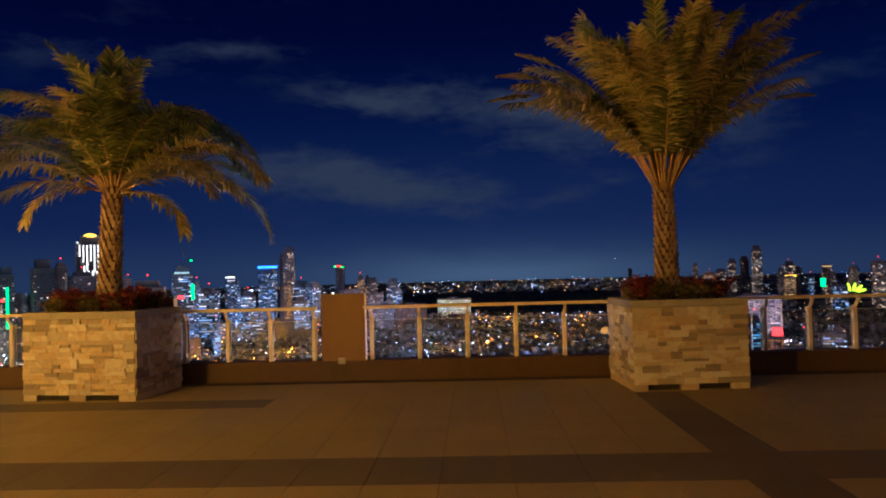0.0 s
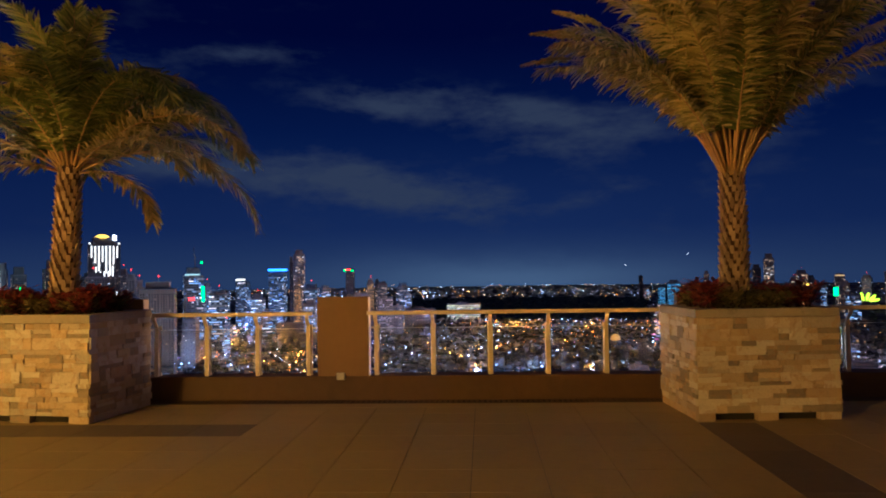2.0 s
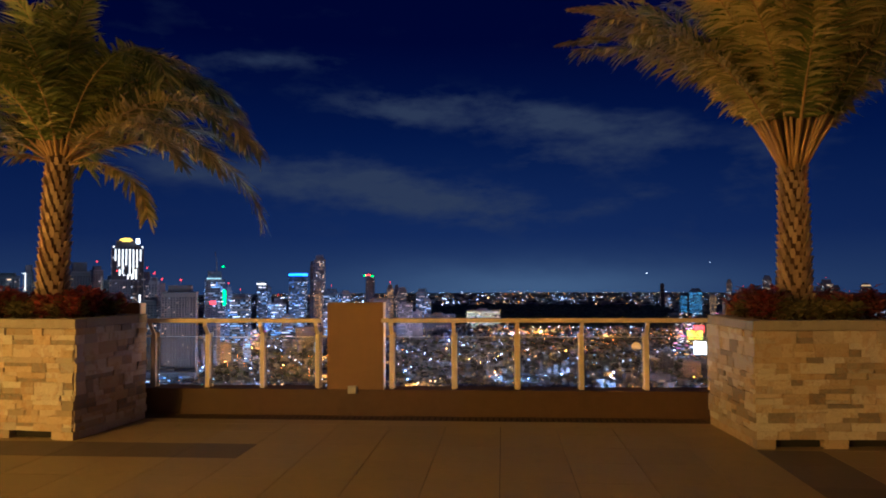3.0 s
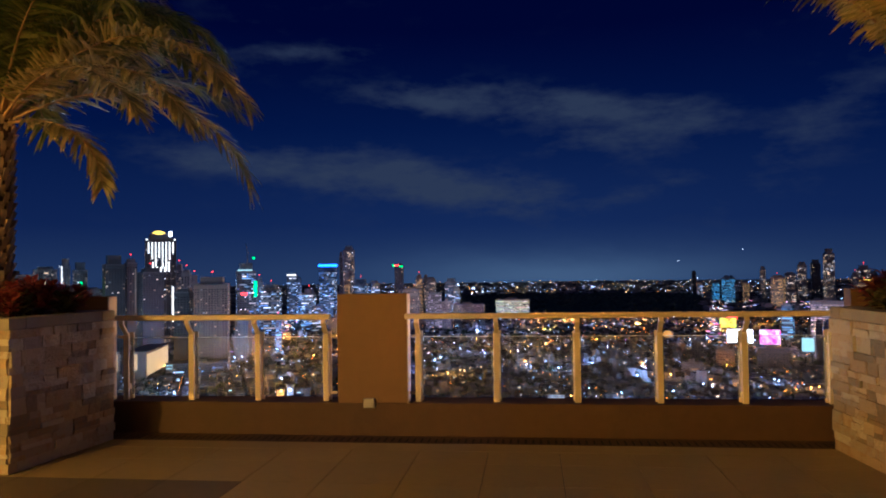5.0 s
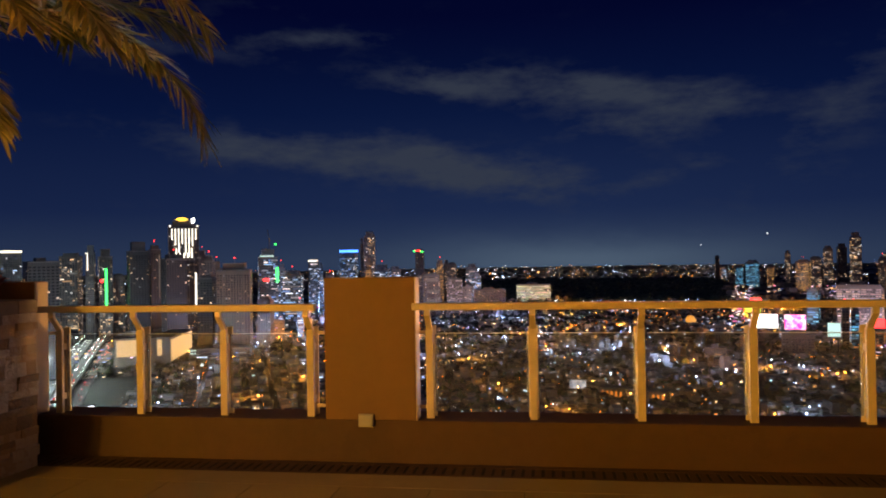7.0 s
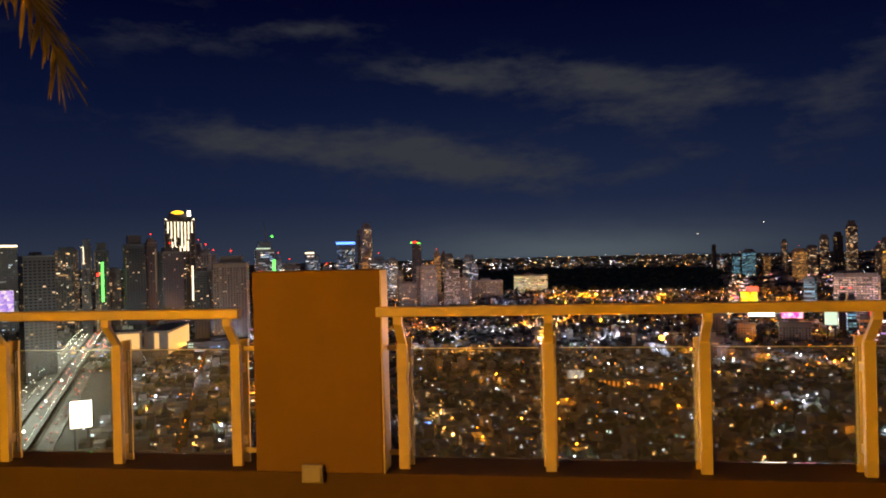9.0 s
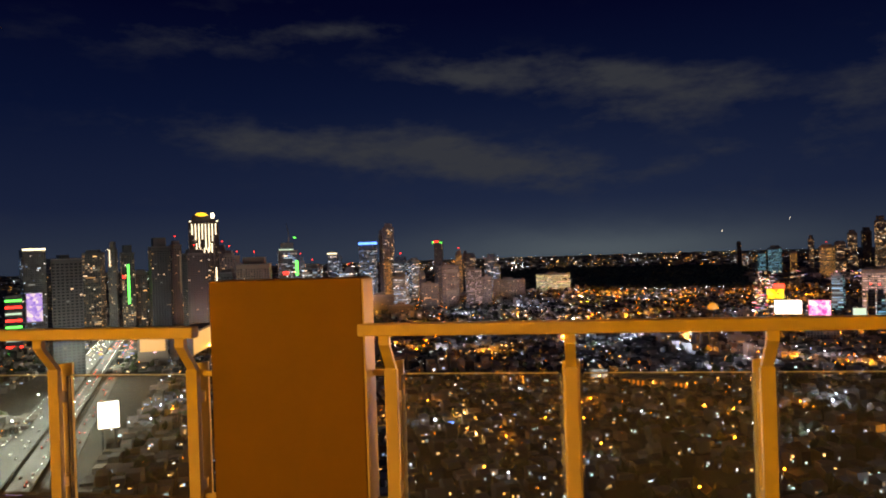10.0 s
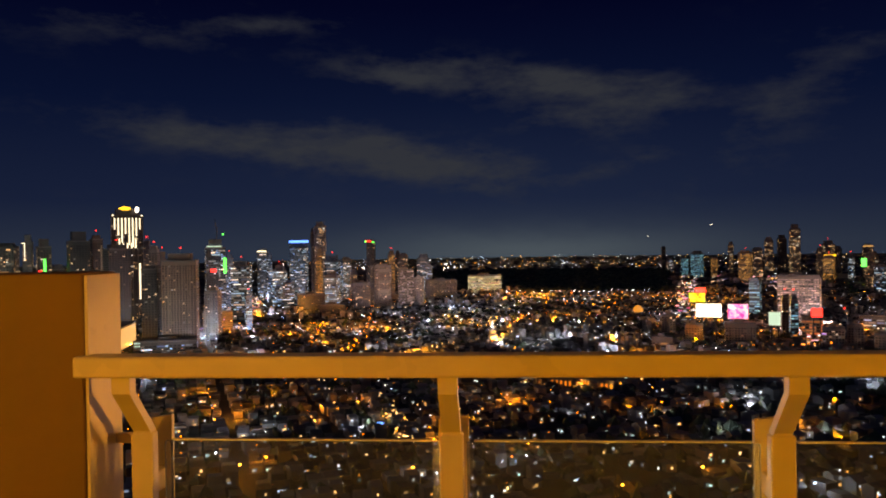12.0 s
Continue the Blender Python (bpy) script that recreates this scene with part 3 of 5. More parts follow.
# bare drying tips that stick out of the crown
for k, (turn, rise, bend, length) in enumerate(((182, 62, 84, 2.85), (190, 64, 74, 2.9), (172, 72, 62, 2.9), (4, 60, 70, 2.5), (-8, 66, 36, 3.3), (6, 62, 52, 2.9))):
    frond("frond", crown_r, turn, rise, bend, length, 0.10, 0.2, 500 + k, M_FROND_DRY_LIT, 0.80, 0.016)


# ---------- low shrubs in the planters ----------
def shrub(label, mat, seed, size):
    rnd = random.Random(seed)
    s = holder("shrub", (0, 0, 0), 0, label, "shrub", "planter shrubs")
    stems, leaves = bmesh.new(), bmesh.new()
    for k in range(9):
        a, spread = rnd.uniform(0, math.tau), rnd.uniform(0.04, 0.16)
        hgt = size * rnd.uniform(0.55, 1.0)
        tube(stems, [(0, 0, 0), (spread * 0.4 * math.cos(a), spread * 0.4 * math.sin(a), hgt * 0.5), (spread * math.cos(a), spread * math.sin(a), hgt)], [0.006, 0.005, 0.003], 4)
        for j in range(16):
            q = rnd.uniform(0.3, 1.0)
            c = Vector((spread * q * math.cos(a), spread * q * math.sin(a), hgt * q))
            b = rnd.uniform(0, math.tau)
            way = Vector((math.cos(b), math.sin(b), rnd.uniform(-0.1, 0.9))).normalized()
            side = way.cross(Vector((0, 0, 1))).normalized()
            ll, ww = rnd.uniform(0.09, 0.17), rnd.uniform(0.020, 0.036)
            v = [leaves.verts.new(x) for x in (c, c + way * ll * 0.5 + side * ww, c + way * ll + Vector((0, 0, -0.02)), c + way * ll * 0.5 - side * ww, c + way * ll * 0.5 - Vector((0, 0, 0.006)))]
            for ids in ((0, 1, 4), (1, 2, 4), (2, 3, 4), (3, 0, 4)):
                leaves.faces.new([v[i] for i in ids])
    part("stem", stems, M_BARK, s)
    part("foliage", leaves, mat, s)
    return s


KINDS = [shrub("low croton shrub with dark red leaves in the planter", M_SHRUB_RED, 1, 0.36), shrub("low croton shrub with dark red leaves in the planter", M_SHRUB_RED, 2, 0.31),
         shrub("low shrub with olive yellow leaves in the planter", M_SHRUB_GREEN, 3, 0.25)]
rnd = random.Random(77)
for front, turn, w, d, h in ((L_FRONT, -6.0, 1.62, 1.22, 1.19), (R_FRONT, 4.0, 1.50, 1.20, 1.17)):
    base = pose(*front, 0, 0, turn)
    for i in range(8):
        for j in range(5):
            x, y = -w / 2 + 0.24 + (w - 0.48) * i / 7 + rnd.uniform(-0.04, 0.04), 0.24 + (d - 0.48) * j / 4 + rnd.uniform(-0.04, 0.04)
            if math.hypot(x, y - d / 2) < 0.26:
                continue
            kind = KINDS[2] if rnd.random() < (0.75 if j < 2 and 0 < i < 6 else 0.25) else KINDS[rnd.randrange(2)]
            copy_thing(kind, base @ pose(x, y, h - 0.045, 0, 0, rnd.uniform(0, 360)))
for k, ob in enumerate(KINDS):
    ob.matrix_basis = pose(*(L_FRONT if k < 2 else R_FRONT), 0, 0, 0) @ pose((-0.3, 0.3, 0.25)[k], 0.3, (1.145, 1.145, 1.125)[k])


# ---------- drain along the parapet ----------
part("border_strip", boxed(-9.2, 10.626, -0.011, 9.2, 10.885, 0.0), M_TILE_REST, FLOOR)
grate = holder("drain_grate", (0, 0, 0), 0, "slotted metal drain cover along the parapet foot", "drain grate")
# near-black sheet paints the shade down between the grate bars
part("channel", boxed(-9.2, 10.895, -0.011, 9.2, 11.165, -0.006), M_SLOT_SHADE, grate)
part("frame", boxed(-9.2, 10.889, -0.011, 9.2, 10.925, 0.001), M_LOW, grate)
part("frame", boxed(-9.2, 11.105, -0.011, 9.2, 11.166, 0.001), M_LOW, grate)
bar = mesh_of("bar", boxed(-0.022, 10.926, -0.005, 0.022, 11.104, 0.0), M_LOW)
for k in range(140):
    ob = new("bar", bar)
    ob.parent = grate
    ob.location = (-4.9 + 0.066 * k, 0, 0)
for a, b in ((-9.2, -4.93), (4.31, 9.2)):
    part("cover", boxed(a, 10.926, -0.005, b, 11.104, 0.0), M_LOW, grate)


# ---------- floor tiles ----------
rows_y = [10.62, 10.22, 9.64, 9.06, 8.43, 7.80, 7.17, 6.54, 5.70] + [5.70 - 0.58 * k for k in range(1, 18)]
xs = [-0.30 + 0.58 * k for k in range(-16, 17)]
rest, rest_dark = bmesh.new(), bmesh.new()
tile_mesh = {}
g = 0.003
for r, (y1, y0) in enumerate(zip(rows_y, rows_y[1:])):
    for c, (x0, x1) in enumerate(zip(xs, xs[1:])):
        if x0 < -9.1 or x1 > 9.1:
            continue
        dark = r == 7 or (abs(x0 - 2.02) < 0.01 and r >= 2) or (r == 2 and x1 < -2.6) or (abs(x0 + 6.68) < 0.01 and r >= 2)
        if -4.4 < x0 < 3.6 and y0 > 2.6:
            key = (round(y1 - y0, 3), dark)
            if key not in tile_mesh:
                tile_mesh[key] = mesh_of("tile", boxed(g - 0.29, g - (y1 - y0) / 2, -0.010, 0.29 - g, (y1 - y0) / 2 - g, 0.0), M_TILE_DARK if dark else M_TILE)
            ob = new("tile", tile_mesh[key])
            ob.parent = FLOOR
            ob.location = ((x0 + x1) / 2, (y0 + y1) / 2, 0)
        else:
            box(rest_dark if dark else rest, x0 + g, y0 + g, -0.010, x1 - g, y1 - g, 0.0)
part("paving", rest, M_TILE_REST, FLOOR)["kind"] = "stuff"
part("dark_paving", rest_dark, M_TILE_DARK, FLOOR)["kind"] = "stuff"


# ---------- city ----------
M_LAND = surface("city_ground", (0.010, 0.012, 0.010), (0.05, 0.045, 0.04), 0.012, 0.95, 0.0)
M_ROAD = surface("pale_concrete_road", (0.10, 0.10, 0.10), (0.22, 0.22, 0.22), 0.05, 0.9, 0.0)
M_CANOPY = surface("far_foliage", (0.035, 0.045, 0.03), (0.08, 0.10, 0.05), 0.2, 0.9, 0.0, by="island", spread=0.5)
GROUND = -140.0


def land(d):
    return GROUND + max(0.0, d - 2500.0) * 0.025


bm = bmesh.new()
rings = []
for d in (1, 200, 400, 800, 1500, 2500, 3000, 3600, 4200, 4700, 4950):
    rings.append([bm.verts.new((d * math.sin(math.tau * k / 96), d * math.cos(math.tau * k / 96), land(d))) for k in range(96)])
for a, b in zip(rings, rings[1:]):
    for k in range(96):
        bm.faces.new((a[k], b[k], b[(k + 1) % 96], a[(k + 1) % 96]))
tagged(part("ground", bm, M_LAND), "dark city ground reaching the horizon at night", "ground", kind="structure")


def bearing(x, y):
    return math.degrees(math.atan2(x, y)), math.hypot(x, y)


def in_park(x, y):
    a, d = bearing(x, y)
    return -6.0 + 0.6 * math.sin(d * 0.013) < a < 12.3 and 2180 + 60 * math.sin(a * 1.7) < d < 3440


HW_A, HW_B = Vector((-255, 250)), Vector((-790, 1195))
HW_DIR = (HW_B - HW_A).normalized()
HW_SIDE = Vector((HW_DIR.y, -HW_DIR.x))


def on_highway(x, y, half=36):
    q = Vector((x, y)) - HW_A
    return abs(q.dot(HW_SIDE)) < half and -60 < q.dot(HW_DIR) < 1300


shapes = random.Random(8)


class Heap:
    """Many small solids gathered into one mesh."""

    def __init__(self):
        self.v, self.f, self.m = [], [], []

    def add(self, verts, faces, mat=0):
        n = len(self.v)
        self.v.extend(verts)
        self.f.extend([tuple(i + n for i in f) for f in faces])
        self.m.extend([mat] * len(faces))

    def block(self, x, y, z, w, d, h, turn, gable=0.0, mat=0):
        c, s = math.cos(turn), math.sin(turn)

        def at(u, v, q):
            return (x + u * c - v * s, y + u * s + v * c, z + q)
        w, d = w / 2, d / 2
        vs = [at(-w, -d, 0), at(w, -d, 0), at(w, d, 0), at(-w, d, 0), at(-w, -d, h), at(w, -d, h), at(w, d, h), at(-w, d, h)]
        fs = [(0, 1, 5, 4), (1, 2, 6, 5), (2, 3, 7, 6), (3, 0, 4, 7)]
        if gable:
            vs += [at(-w, 0, h + gable), at(w, 0, h + gable)]
            fs += [(4, 5, 9, 8), (6, 7, 8, 9), (5, 6, 9), (7, 4, 8)]
        else:
            fs += [(4, 5, 6, 7)]
        self.add(vs, fs, mat)

    def drop(self, x, y, z, r):
        """A small lamp head, wider or taller by chance."""
        w, h = r * shapes.uniform(0.6, 1.9), r * shapes.uniform(0.5, 1.3)
        self.add([(x - w, y, z), (x + w, y, z), (x, y - r, z), (x, y + r, z), (x, y, z - h), (x, y, z + h)],
                 [(0, 2, 5), (2, 1, 5), (1, 3, 5), (3, 0, 5), (2, 0, 4), (1, 2, 4), (3, 1, 4), (0, 3, 4)])

    def make(self, name, mats, label, category):
        me = bpy.data.meshes.new(name)
        me.from_pydata(self.v, [], self.f)
        for m in mats:
            me.materials.append(m)
        me.polygons.foreach_set("material_index", self.m)
        me.update()
        return tagged(new(name, me), label, category, kind="stuff")


SODIUM = glowing("sodium_lamp", [(1.0, 0.20, 0.012), (1.0, 0.27, 0.02), (1.0, 0.34, 0.05)], LIGHT * 9.0, dim=0.05)
WHITE_LED = glowing("white_lamp", [(0.20, 0.38, 1.0), (0.45, 0.65, 1.0), (0.80, 0.78, 0.95), (0.28, 0.62, 1.0)], LIGHT * 12.0, dim=0.012)
COLOUR_LED = glowing("coloured_lamp", [(0.1, 1.0, 0.3), (0.15, 0.25, 1.0), (1.0, 0.05, 0.05), (0.2, 0.8, 1.0), (1.0, 0.1, 0.6)], LIGHT * 7.0)
WARM_LED = glowing("warm_lamp", [(1.0, 0.44, 0.08), (1.0, 0.66, 0.30), (1.0, 0.32, 0.03)], LIGHT * 8.0, dim=0.015)
M_HOUSE = surface("house_walls_and_roofs", (0.05, 0.046, 0.045), (0.24, 0.215, 0.20), 0.15, 0.9, 0.0, by="island", spread=0.75)

# low houses in turned blocks, with their street lamps
rnd = random.Random(11)
houses, trees = Heap(), Heap()
sodium, white, warm, tinted, porch_warm, porch_cool = Heap(), Heap(), Heap(), Heap(), Heap(), Heap()
TURN = radians(24)
ct, st = math.cos(TURN), math.sin(TURN)
BX, BY = 74.0, 46.0
for i in range(-34, 36):
    for j in range(-14, 50):
        u, v = i * BX, j * BY
        cx, cy = u * ct - v * st, u * st + v * ct
        a, d = bearing(cx, cy)
        if not (-44 < a < 36 and 300 < d < 2230) or in_park(cx, cy) or on_highway(cx, cy, 48):
            continue
        green = noise.noise(Vector((cx * 0.004, cy * 0.004, 3.0)))
        lit = noise.noise(Vector((cx * 0.0022, cy * 0.0022, 9.0)))
        bigger = noise.noise(Vector((cx * 0.003, cy * 0.003, 21.0)))
        for p in range(7):
            for q in range(3):
                if rnd.random() < 0.12 + max(0, green) * 0.55:
                    for _ in range(2):
                        x, y = cx + rnd.uniform(-20, 20), cy + rnd.uniform(-14, 14)
                        r, h = rnd.uniform(3, 7), rnd.uniform(5, 12)
                        trees.add([(x + r * math.cos(k * 1.05) * rnd.uniform(0.7, 1.2), y + r * math.sin(k * 1.05) * rnd.uniform(0.7, 1.2), GROUND + h * rnd.uniform(0.35, 0.6)) for k in range(6)]
                                  + [(x, y, GROUND), (x + rnd.uniform(-2, 2), y + rnd.uniform(-2, 2), GROUND + h)],
                                  [(k, (k + 1) % 6, 7) for k in range(6)] + [((k + 1) % 6, k, 6) for k in range(6)])
                    continue
                hu = u + (p - 3) * 9.6 + rnd.uniform(-1.2, 1.2)
                hv = v + (q - 1) * 12.5 + rnd.uniform(-1.2, 1.2)
                x, y = hu * ct - hv * st, hu * st + hv * ct
                h = rnd.choice((3.5, 4, 5, 6, 7, 9)) * (1.0 + (1.5 * rnd.random() if bigger > 0.2 and d > 850 else 0))
                hw, hd, ht = rnd.uniform(6, 10), rnd.uniform(7, 11.5), TURN + rnd.uniform(-0.12, 0.12)
                houses.block(x, y, GROUND, hw, hd, h, ht, rnd.choice((0, 0, 1.6, 2.4)))
                for _ in range(rnd.choice((0, 0, 1, 2) if d > 800 else (0, 1, 2, 3))):
                    a0, z0 = rnd.uniform(-0.45, 0.15) * hw, GROUND + rnd.uniform(0.8, h - 2.5)
                    a1, z1 = a0 + rnd.uniform(0.8, 2.4 if d < 800 else 4.2), z0 + rnd.uniform(0.8, 1.9)
                    front = -hd / 2 - 0.12
                    c, s = math.cos(ht), math.sin(ht)
                    (porch_warm if rnd.random() < 0.45 else porch_cool).add([(x + a * c - front * s, y + a * s + front * c, z) for a, z in ((a0, z0), (a1, z0), (a1, z1), (a0, z1))], [(0, 1, 2, 3)])
                grow = (0.26 + d * 0.00030) * (1.0 if d > 800 else 0.7)
                for _ in range(rnd.choice((0, 1, 1, 2) if d > 800 else (0, 1, 1, 3))):
                    heap = white if rnd.random() < (0.42 if lit > 0.0 and d > 700 else 0.72) else warm if rnd.random() < 0.92 else tinted
                    heap.drop(x + rnd.uniform(-7, 7), y - rnd.uniform(5, 8), GROUND + rnd.uniform(2.5, h), grow * rnd.choice((0.14, 0.18, 0.22, 0.26, 0.36, 0.6) if d > 800 else (0.10, 0.12, 0.15, 0.18, 0.24, 0.36)))
        for k in range(3):
            if lit > -0.05 and rnd.random() < 0.75:
                lu, lv = u + (k - 1) * 25, v - BY / 2
                sodium.drop(lu * ct - lv * st, lu * st + lv * ct, GROUND + 8, (0.26 + d * 0.00024) * rnd.choice((0.4, 0.55, 0.7, 1.0, 1.3)))
        if (i % 3 == 0 and lit > -0.15) or rnd.random() < 0.06:
            for k in range(2):
                lu, lv = u - BX / 2, v + (k - 0.5) * 22
                (sodium if i % 2 == 0 else white).drop(lu * ct - lv * st, lu * st + lv * ct, GROUND + 9, (0.26 + d * 0.00028) * rnd.uniform(0.5, 1.3))


def avenue(x0, y0, x1, y1, step, heap, size):
    n = int(math.hypot(x1 - x0, y1 - y0) / step)
    for k in range(n):
        q = (k + rnd.uniform(-0.25, 0.25)) / n
        x, y = x0 + (x1 - x0) * q + rnd.uniform(-9, 9), y0 + (y1 - y0) * q + rnd.uniform(-6, 6)
        heap.drop(x, y, GROUND + 9.5, size * (0.24 + math.hypot(x, y) * 0.00030) * rnd.uniform(0.5, 1.4))


avenue(-262, 1000, -330, 1330, 16, sodium, 1.2)
avenue(-204, 960, -225, 1260, 15, sodium, 1.3)
avenue(-225, 1260, -285, 1520, 18, sodium, 1.1)
avenue(-15, 1040, 30, 1420, 15, sodium, 1.3)
avenue(30, 1400, 110, 1500, 14, sodium, 1.0)
avenue(-60, 1140, -8, 1440, 18, warm, 1.1)
avenue(139, 1010, 195, 1370, 18, white, 1.1)
avenue(-150, 900, -60, 1050, 12, warm, 1.3)
avenue(230, 760, 300, 900, 12, sodium, 1.2)
avenue(120, 640, 190, 610, 9, sodium, 1.0)
avenue(-95, 610, -70, 525, 3, warm, 1.1)
avenue(-30, 2150, 420, 2140, 16, white, 1.0)
avenue(-520, 1180, -300, 1330, 22, sodium, 1.0)
avenue(470, 1950, 680, 2900, 16, white, 0.55)
avenue(480, 1950, 690, 2900, 18, tinted, 0.8)
avenue(440, 1700, 470, 1950, 12, warm, 0.7)
avenue(300, 980, 480, 1010, 14, sodium, 1.2)

# quarters beyond the towers and the park, up to the horizon
far = random.Random(5)
for _ in range(5600):
    a = far.uniform(-42, 36)
    d = 2250 + 2650 * far.random() ** 0.8
    x, y = d * math.sin(radians(a)), d * math.cos(radians(a))
    if in_park(x, y):
        continue
    h = far.choice((4, 5, 6, 8, 10, 16) if d < 3600 else (3, 4, 5, 6))
    houses.block(x, y, land(d), far.uniform(14, 34), far.uniform(14, 30), h, far.uniform(0, 1.5))
    if far.random() < 0.75:
        heap = far.choice((white, white, warm, warm, sodium))
        size = (0.5 + d * 0.00028) * far.choice((0.2, 0.25, 0.3, 0.6))
        heap.drop(x + far.uniform(-12, 12), y - 18, land(d) + far.uniform(4, h + 4), size)
for _ in range(4800):
    # shore beyond the dark park: bright clumps of lamps, thinner towards the rim
    a, d = far.uniform(-42, 36), 3460 + 1460 * far.random() ** 1.3
    clump = noise.noise(Vector((a * 0.55, d * 0.004, 2.0)))
    if far.random() > 0.42 + clump * 1.3 + (0.25 if -7 < a < 13.5 else 0.0):
        continue
    heap = white if far.random() < 0.5 + clump * 0.4 else warm if far.random() < 0.75 else sodium
    heap.drop(d * math.sin(radians(a)), d * math.cos(radians(a)), land(d) + far.uniform(6, 18), (1.0 + max(0.0, clump)) * far.choice((0.22, 0.3, 0.45, 0.65, 1.4)) * (1.0 if d < 4300 else 0.7))
for _ in range(2600):
    a, d = far.uniform(-6.5, 12.8), far.uniform(2170, 3440)
    x, y = d * math.sin(radians(a)), d * math.cos(radians(a))
    if in_park(x, y):
        r, h = far.uniform(8, 16), far.uniform(8, 15)
        trees.add([(x + r * math.cos(k * 1.05) * far.uniform(0.7, 1.2), y + r * math.sin(k * 1.05) * far.uniform(0.7, 1.2), land(d) + h * far.uniform(0.35, 0.6)) for k in range(6)]
                  + [(x, y, land(d)), (x, y, land(d) + h)], [(k, (k + 1) % 6, 7) for k in range(6)] + [((k + 1) % 6, k, 6) for k in range(6)])

# lit shop signs and shop fronts along the busy roads
signs = Heap()
shop = random.Random(63)


def sign_row(a0, d0, a1, d1, count, size, spread):
    for _ in range(count):
        q = shop.random()
        a, d = a0 + (a1 - a0) * q + shop.uniform(-spread, spread), d0 + (d1 - d0) * q + shop.uniform(-40, 40)
        w, h, z = size * shop.uniform(0.4, 1.3), size * shop.uniform(0.2, 0.7), GROUND + shop.uniform(4, 26)
        x, y = d * math.sin(radians(a)), d * math.cos(radians(a))
        c, s_ = math.cos(radians(-a)), math.sin(radians(-a))
        signs.add([(x + u * c - v * s_, y + u * s_ + v * c, z + p) for u, v, p in ((-w, 0, 0), (w, 0, 0), (w, 0, h), (-w, 0, h), (-w, 1, 0), (w, 1, 0), (w, 1, h), (-w, 1, h))],
                  [(0, 1, 2, 3), (5, 4, 7, 6), (4, 0, 3, 7), (1, 5, 6, 2), (3, 2, 6, 7)])


sign_row(13.2, 1330, 13.6, 2900, 130, 3.6, 0.6)
sign_row(15.0, 2700, 20.0, 2700, 46, 4.5, 0.8)
sign_row(-19.2, 1560, -18.4, 2000, 60, 3.2, 0.6)
sign_row(-26.0, 1250, -20.5, 1350, 24, 2.4, 0.6)
sign_row(-38.5, 1150, -31.0, 1080, 60, 2.2, 0.5)
sign_row(20.5, 1010, 22.0, 1030, 16, 2.4, 0.5)
signs.make("shop_signs", (glowing("shop_sign", [(1.0, 0.10, 0.06), (1.0, 0.45, 0.08), (0.7, 0.75, 1.0), (1.0, 0.05, 0.25), (0.12, 0.30, 1.0), (1.0, 0.60, 0.15), (0.45, 0.75, 1.0)], LIGHT * 2.2, dim=0.15),), "small lit shop signs in many colours along the roads", "signs")
porch_warm.make("house_windows", (glowing("house_window_warm", [(1.0, 0.45, 0.12), (1.0, 0.62, 0.28), (1.0, 0.75, 0.5)], LIGHT * 2.2, dim=0.02),), "small lit windows of the low houses", "windows")
porch_cool.make("house_windows", (glowing("house_window_cool", [(0.22, 0.42, 1.0), (0.6, 0.72, 1.0), (0.35, 0.75, 0.95)], LIGHT * 2.0, dim=0.02),), "small lit windows of the low houses", "windows")
houses.make("low_houses", (M_HOUSE,), "crowded low houses with pitched and flat roofs at night", "houses")
trees.make("city_trees", (M_CANOPY,), "dark tree crowns between houses and in the park", "trees")
sodium.make("street_lamps", (SODIUM,), "orange sodium street lamps along the streets", "street lamps")
white.make("white_lamps", (WHITE_LED,), "white lamps on houses and streets", "lamps")
warm.make("warm_lamps", (WARM_LED,), "warm lamps on houses and streets", "lamps")
tinted.make("coloured_lamps", (COLOUR_LED,), "small coloured lamps and signs on houses", "lamps")

# point lamps: some on lit avenues, most scattered as fill for the dark city
def street_light(x, y, power, colour):
    lamp("street_light", (x, y, GROUND + 10), power, colour, 0.8)


pools = random.Random(31)
for k in range(60):
    a, d = pools.uniform(-30, 25), 520 + 850 * pools.random() ** 0.6
    orange = pools.random() < 0.36
    street_light(d * math.sin(radians(a)), d * math.cos(radians(a)), STREET * pools.uniform(0.4, 2.0) * (d / 1000) ** 2, (1.0, 0.36, 0.05) if orange else (0.40, 0.56, 1.0))
for k in range(44):
    # added fill for dark quarters between the houses and the towers
    a, d = pools.uniform(-22, 20), 1150 + 950 * pools.random()
    street_light(d * math.sin(radians(a)), d * math.cos(radians(a)), STREET * pools.uniform(0.8, 2.4) * (d / 1000) ** 2, (1.0, 0.38, 0.05) if pools.random() < 0.5 else (0.42, 0.56, 1.0))
for k in range(90):
    # scattered lamps added low among the houses, each lighting a few fronts
    a, d = pools.uniform(-33, 26), 430 + 1000 * pools.random()
    lamp("street_light", (d * math.sin(radians(a)), d * math.cos(radians(a)), GROUND + 8), STREET * pools.uniform(0.10, 0.5) * (d / 1000) ** 1.2, (1.0, 0.33, 0.04) if pools.random() < 0.6 else (0.40, 0.58, 1.0), 0.6)
for k in range(16):
    a, d = pools.uniform(-24, 24), pools.uniform(430, 700)
    lamp("street_light", (d * math.sin(radians(a)), d * math.cos(radians(a)), GROUND + 7), STREET * pools.uniform(0.05, 0.2), (1.0, 0.36, 0.05) if k % 2 else (0.40, 0.58, 1.0), 0.5)
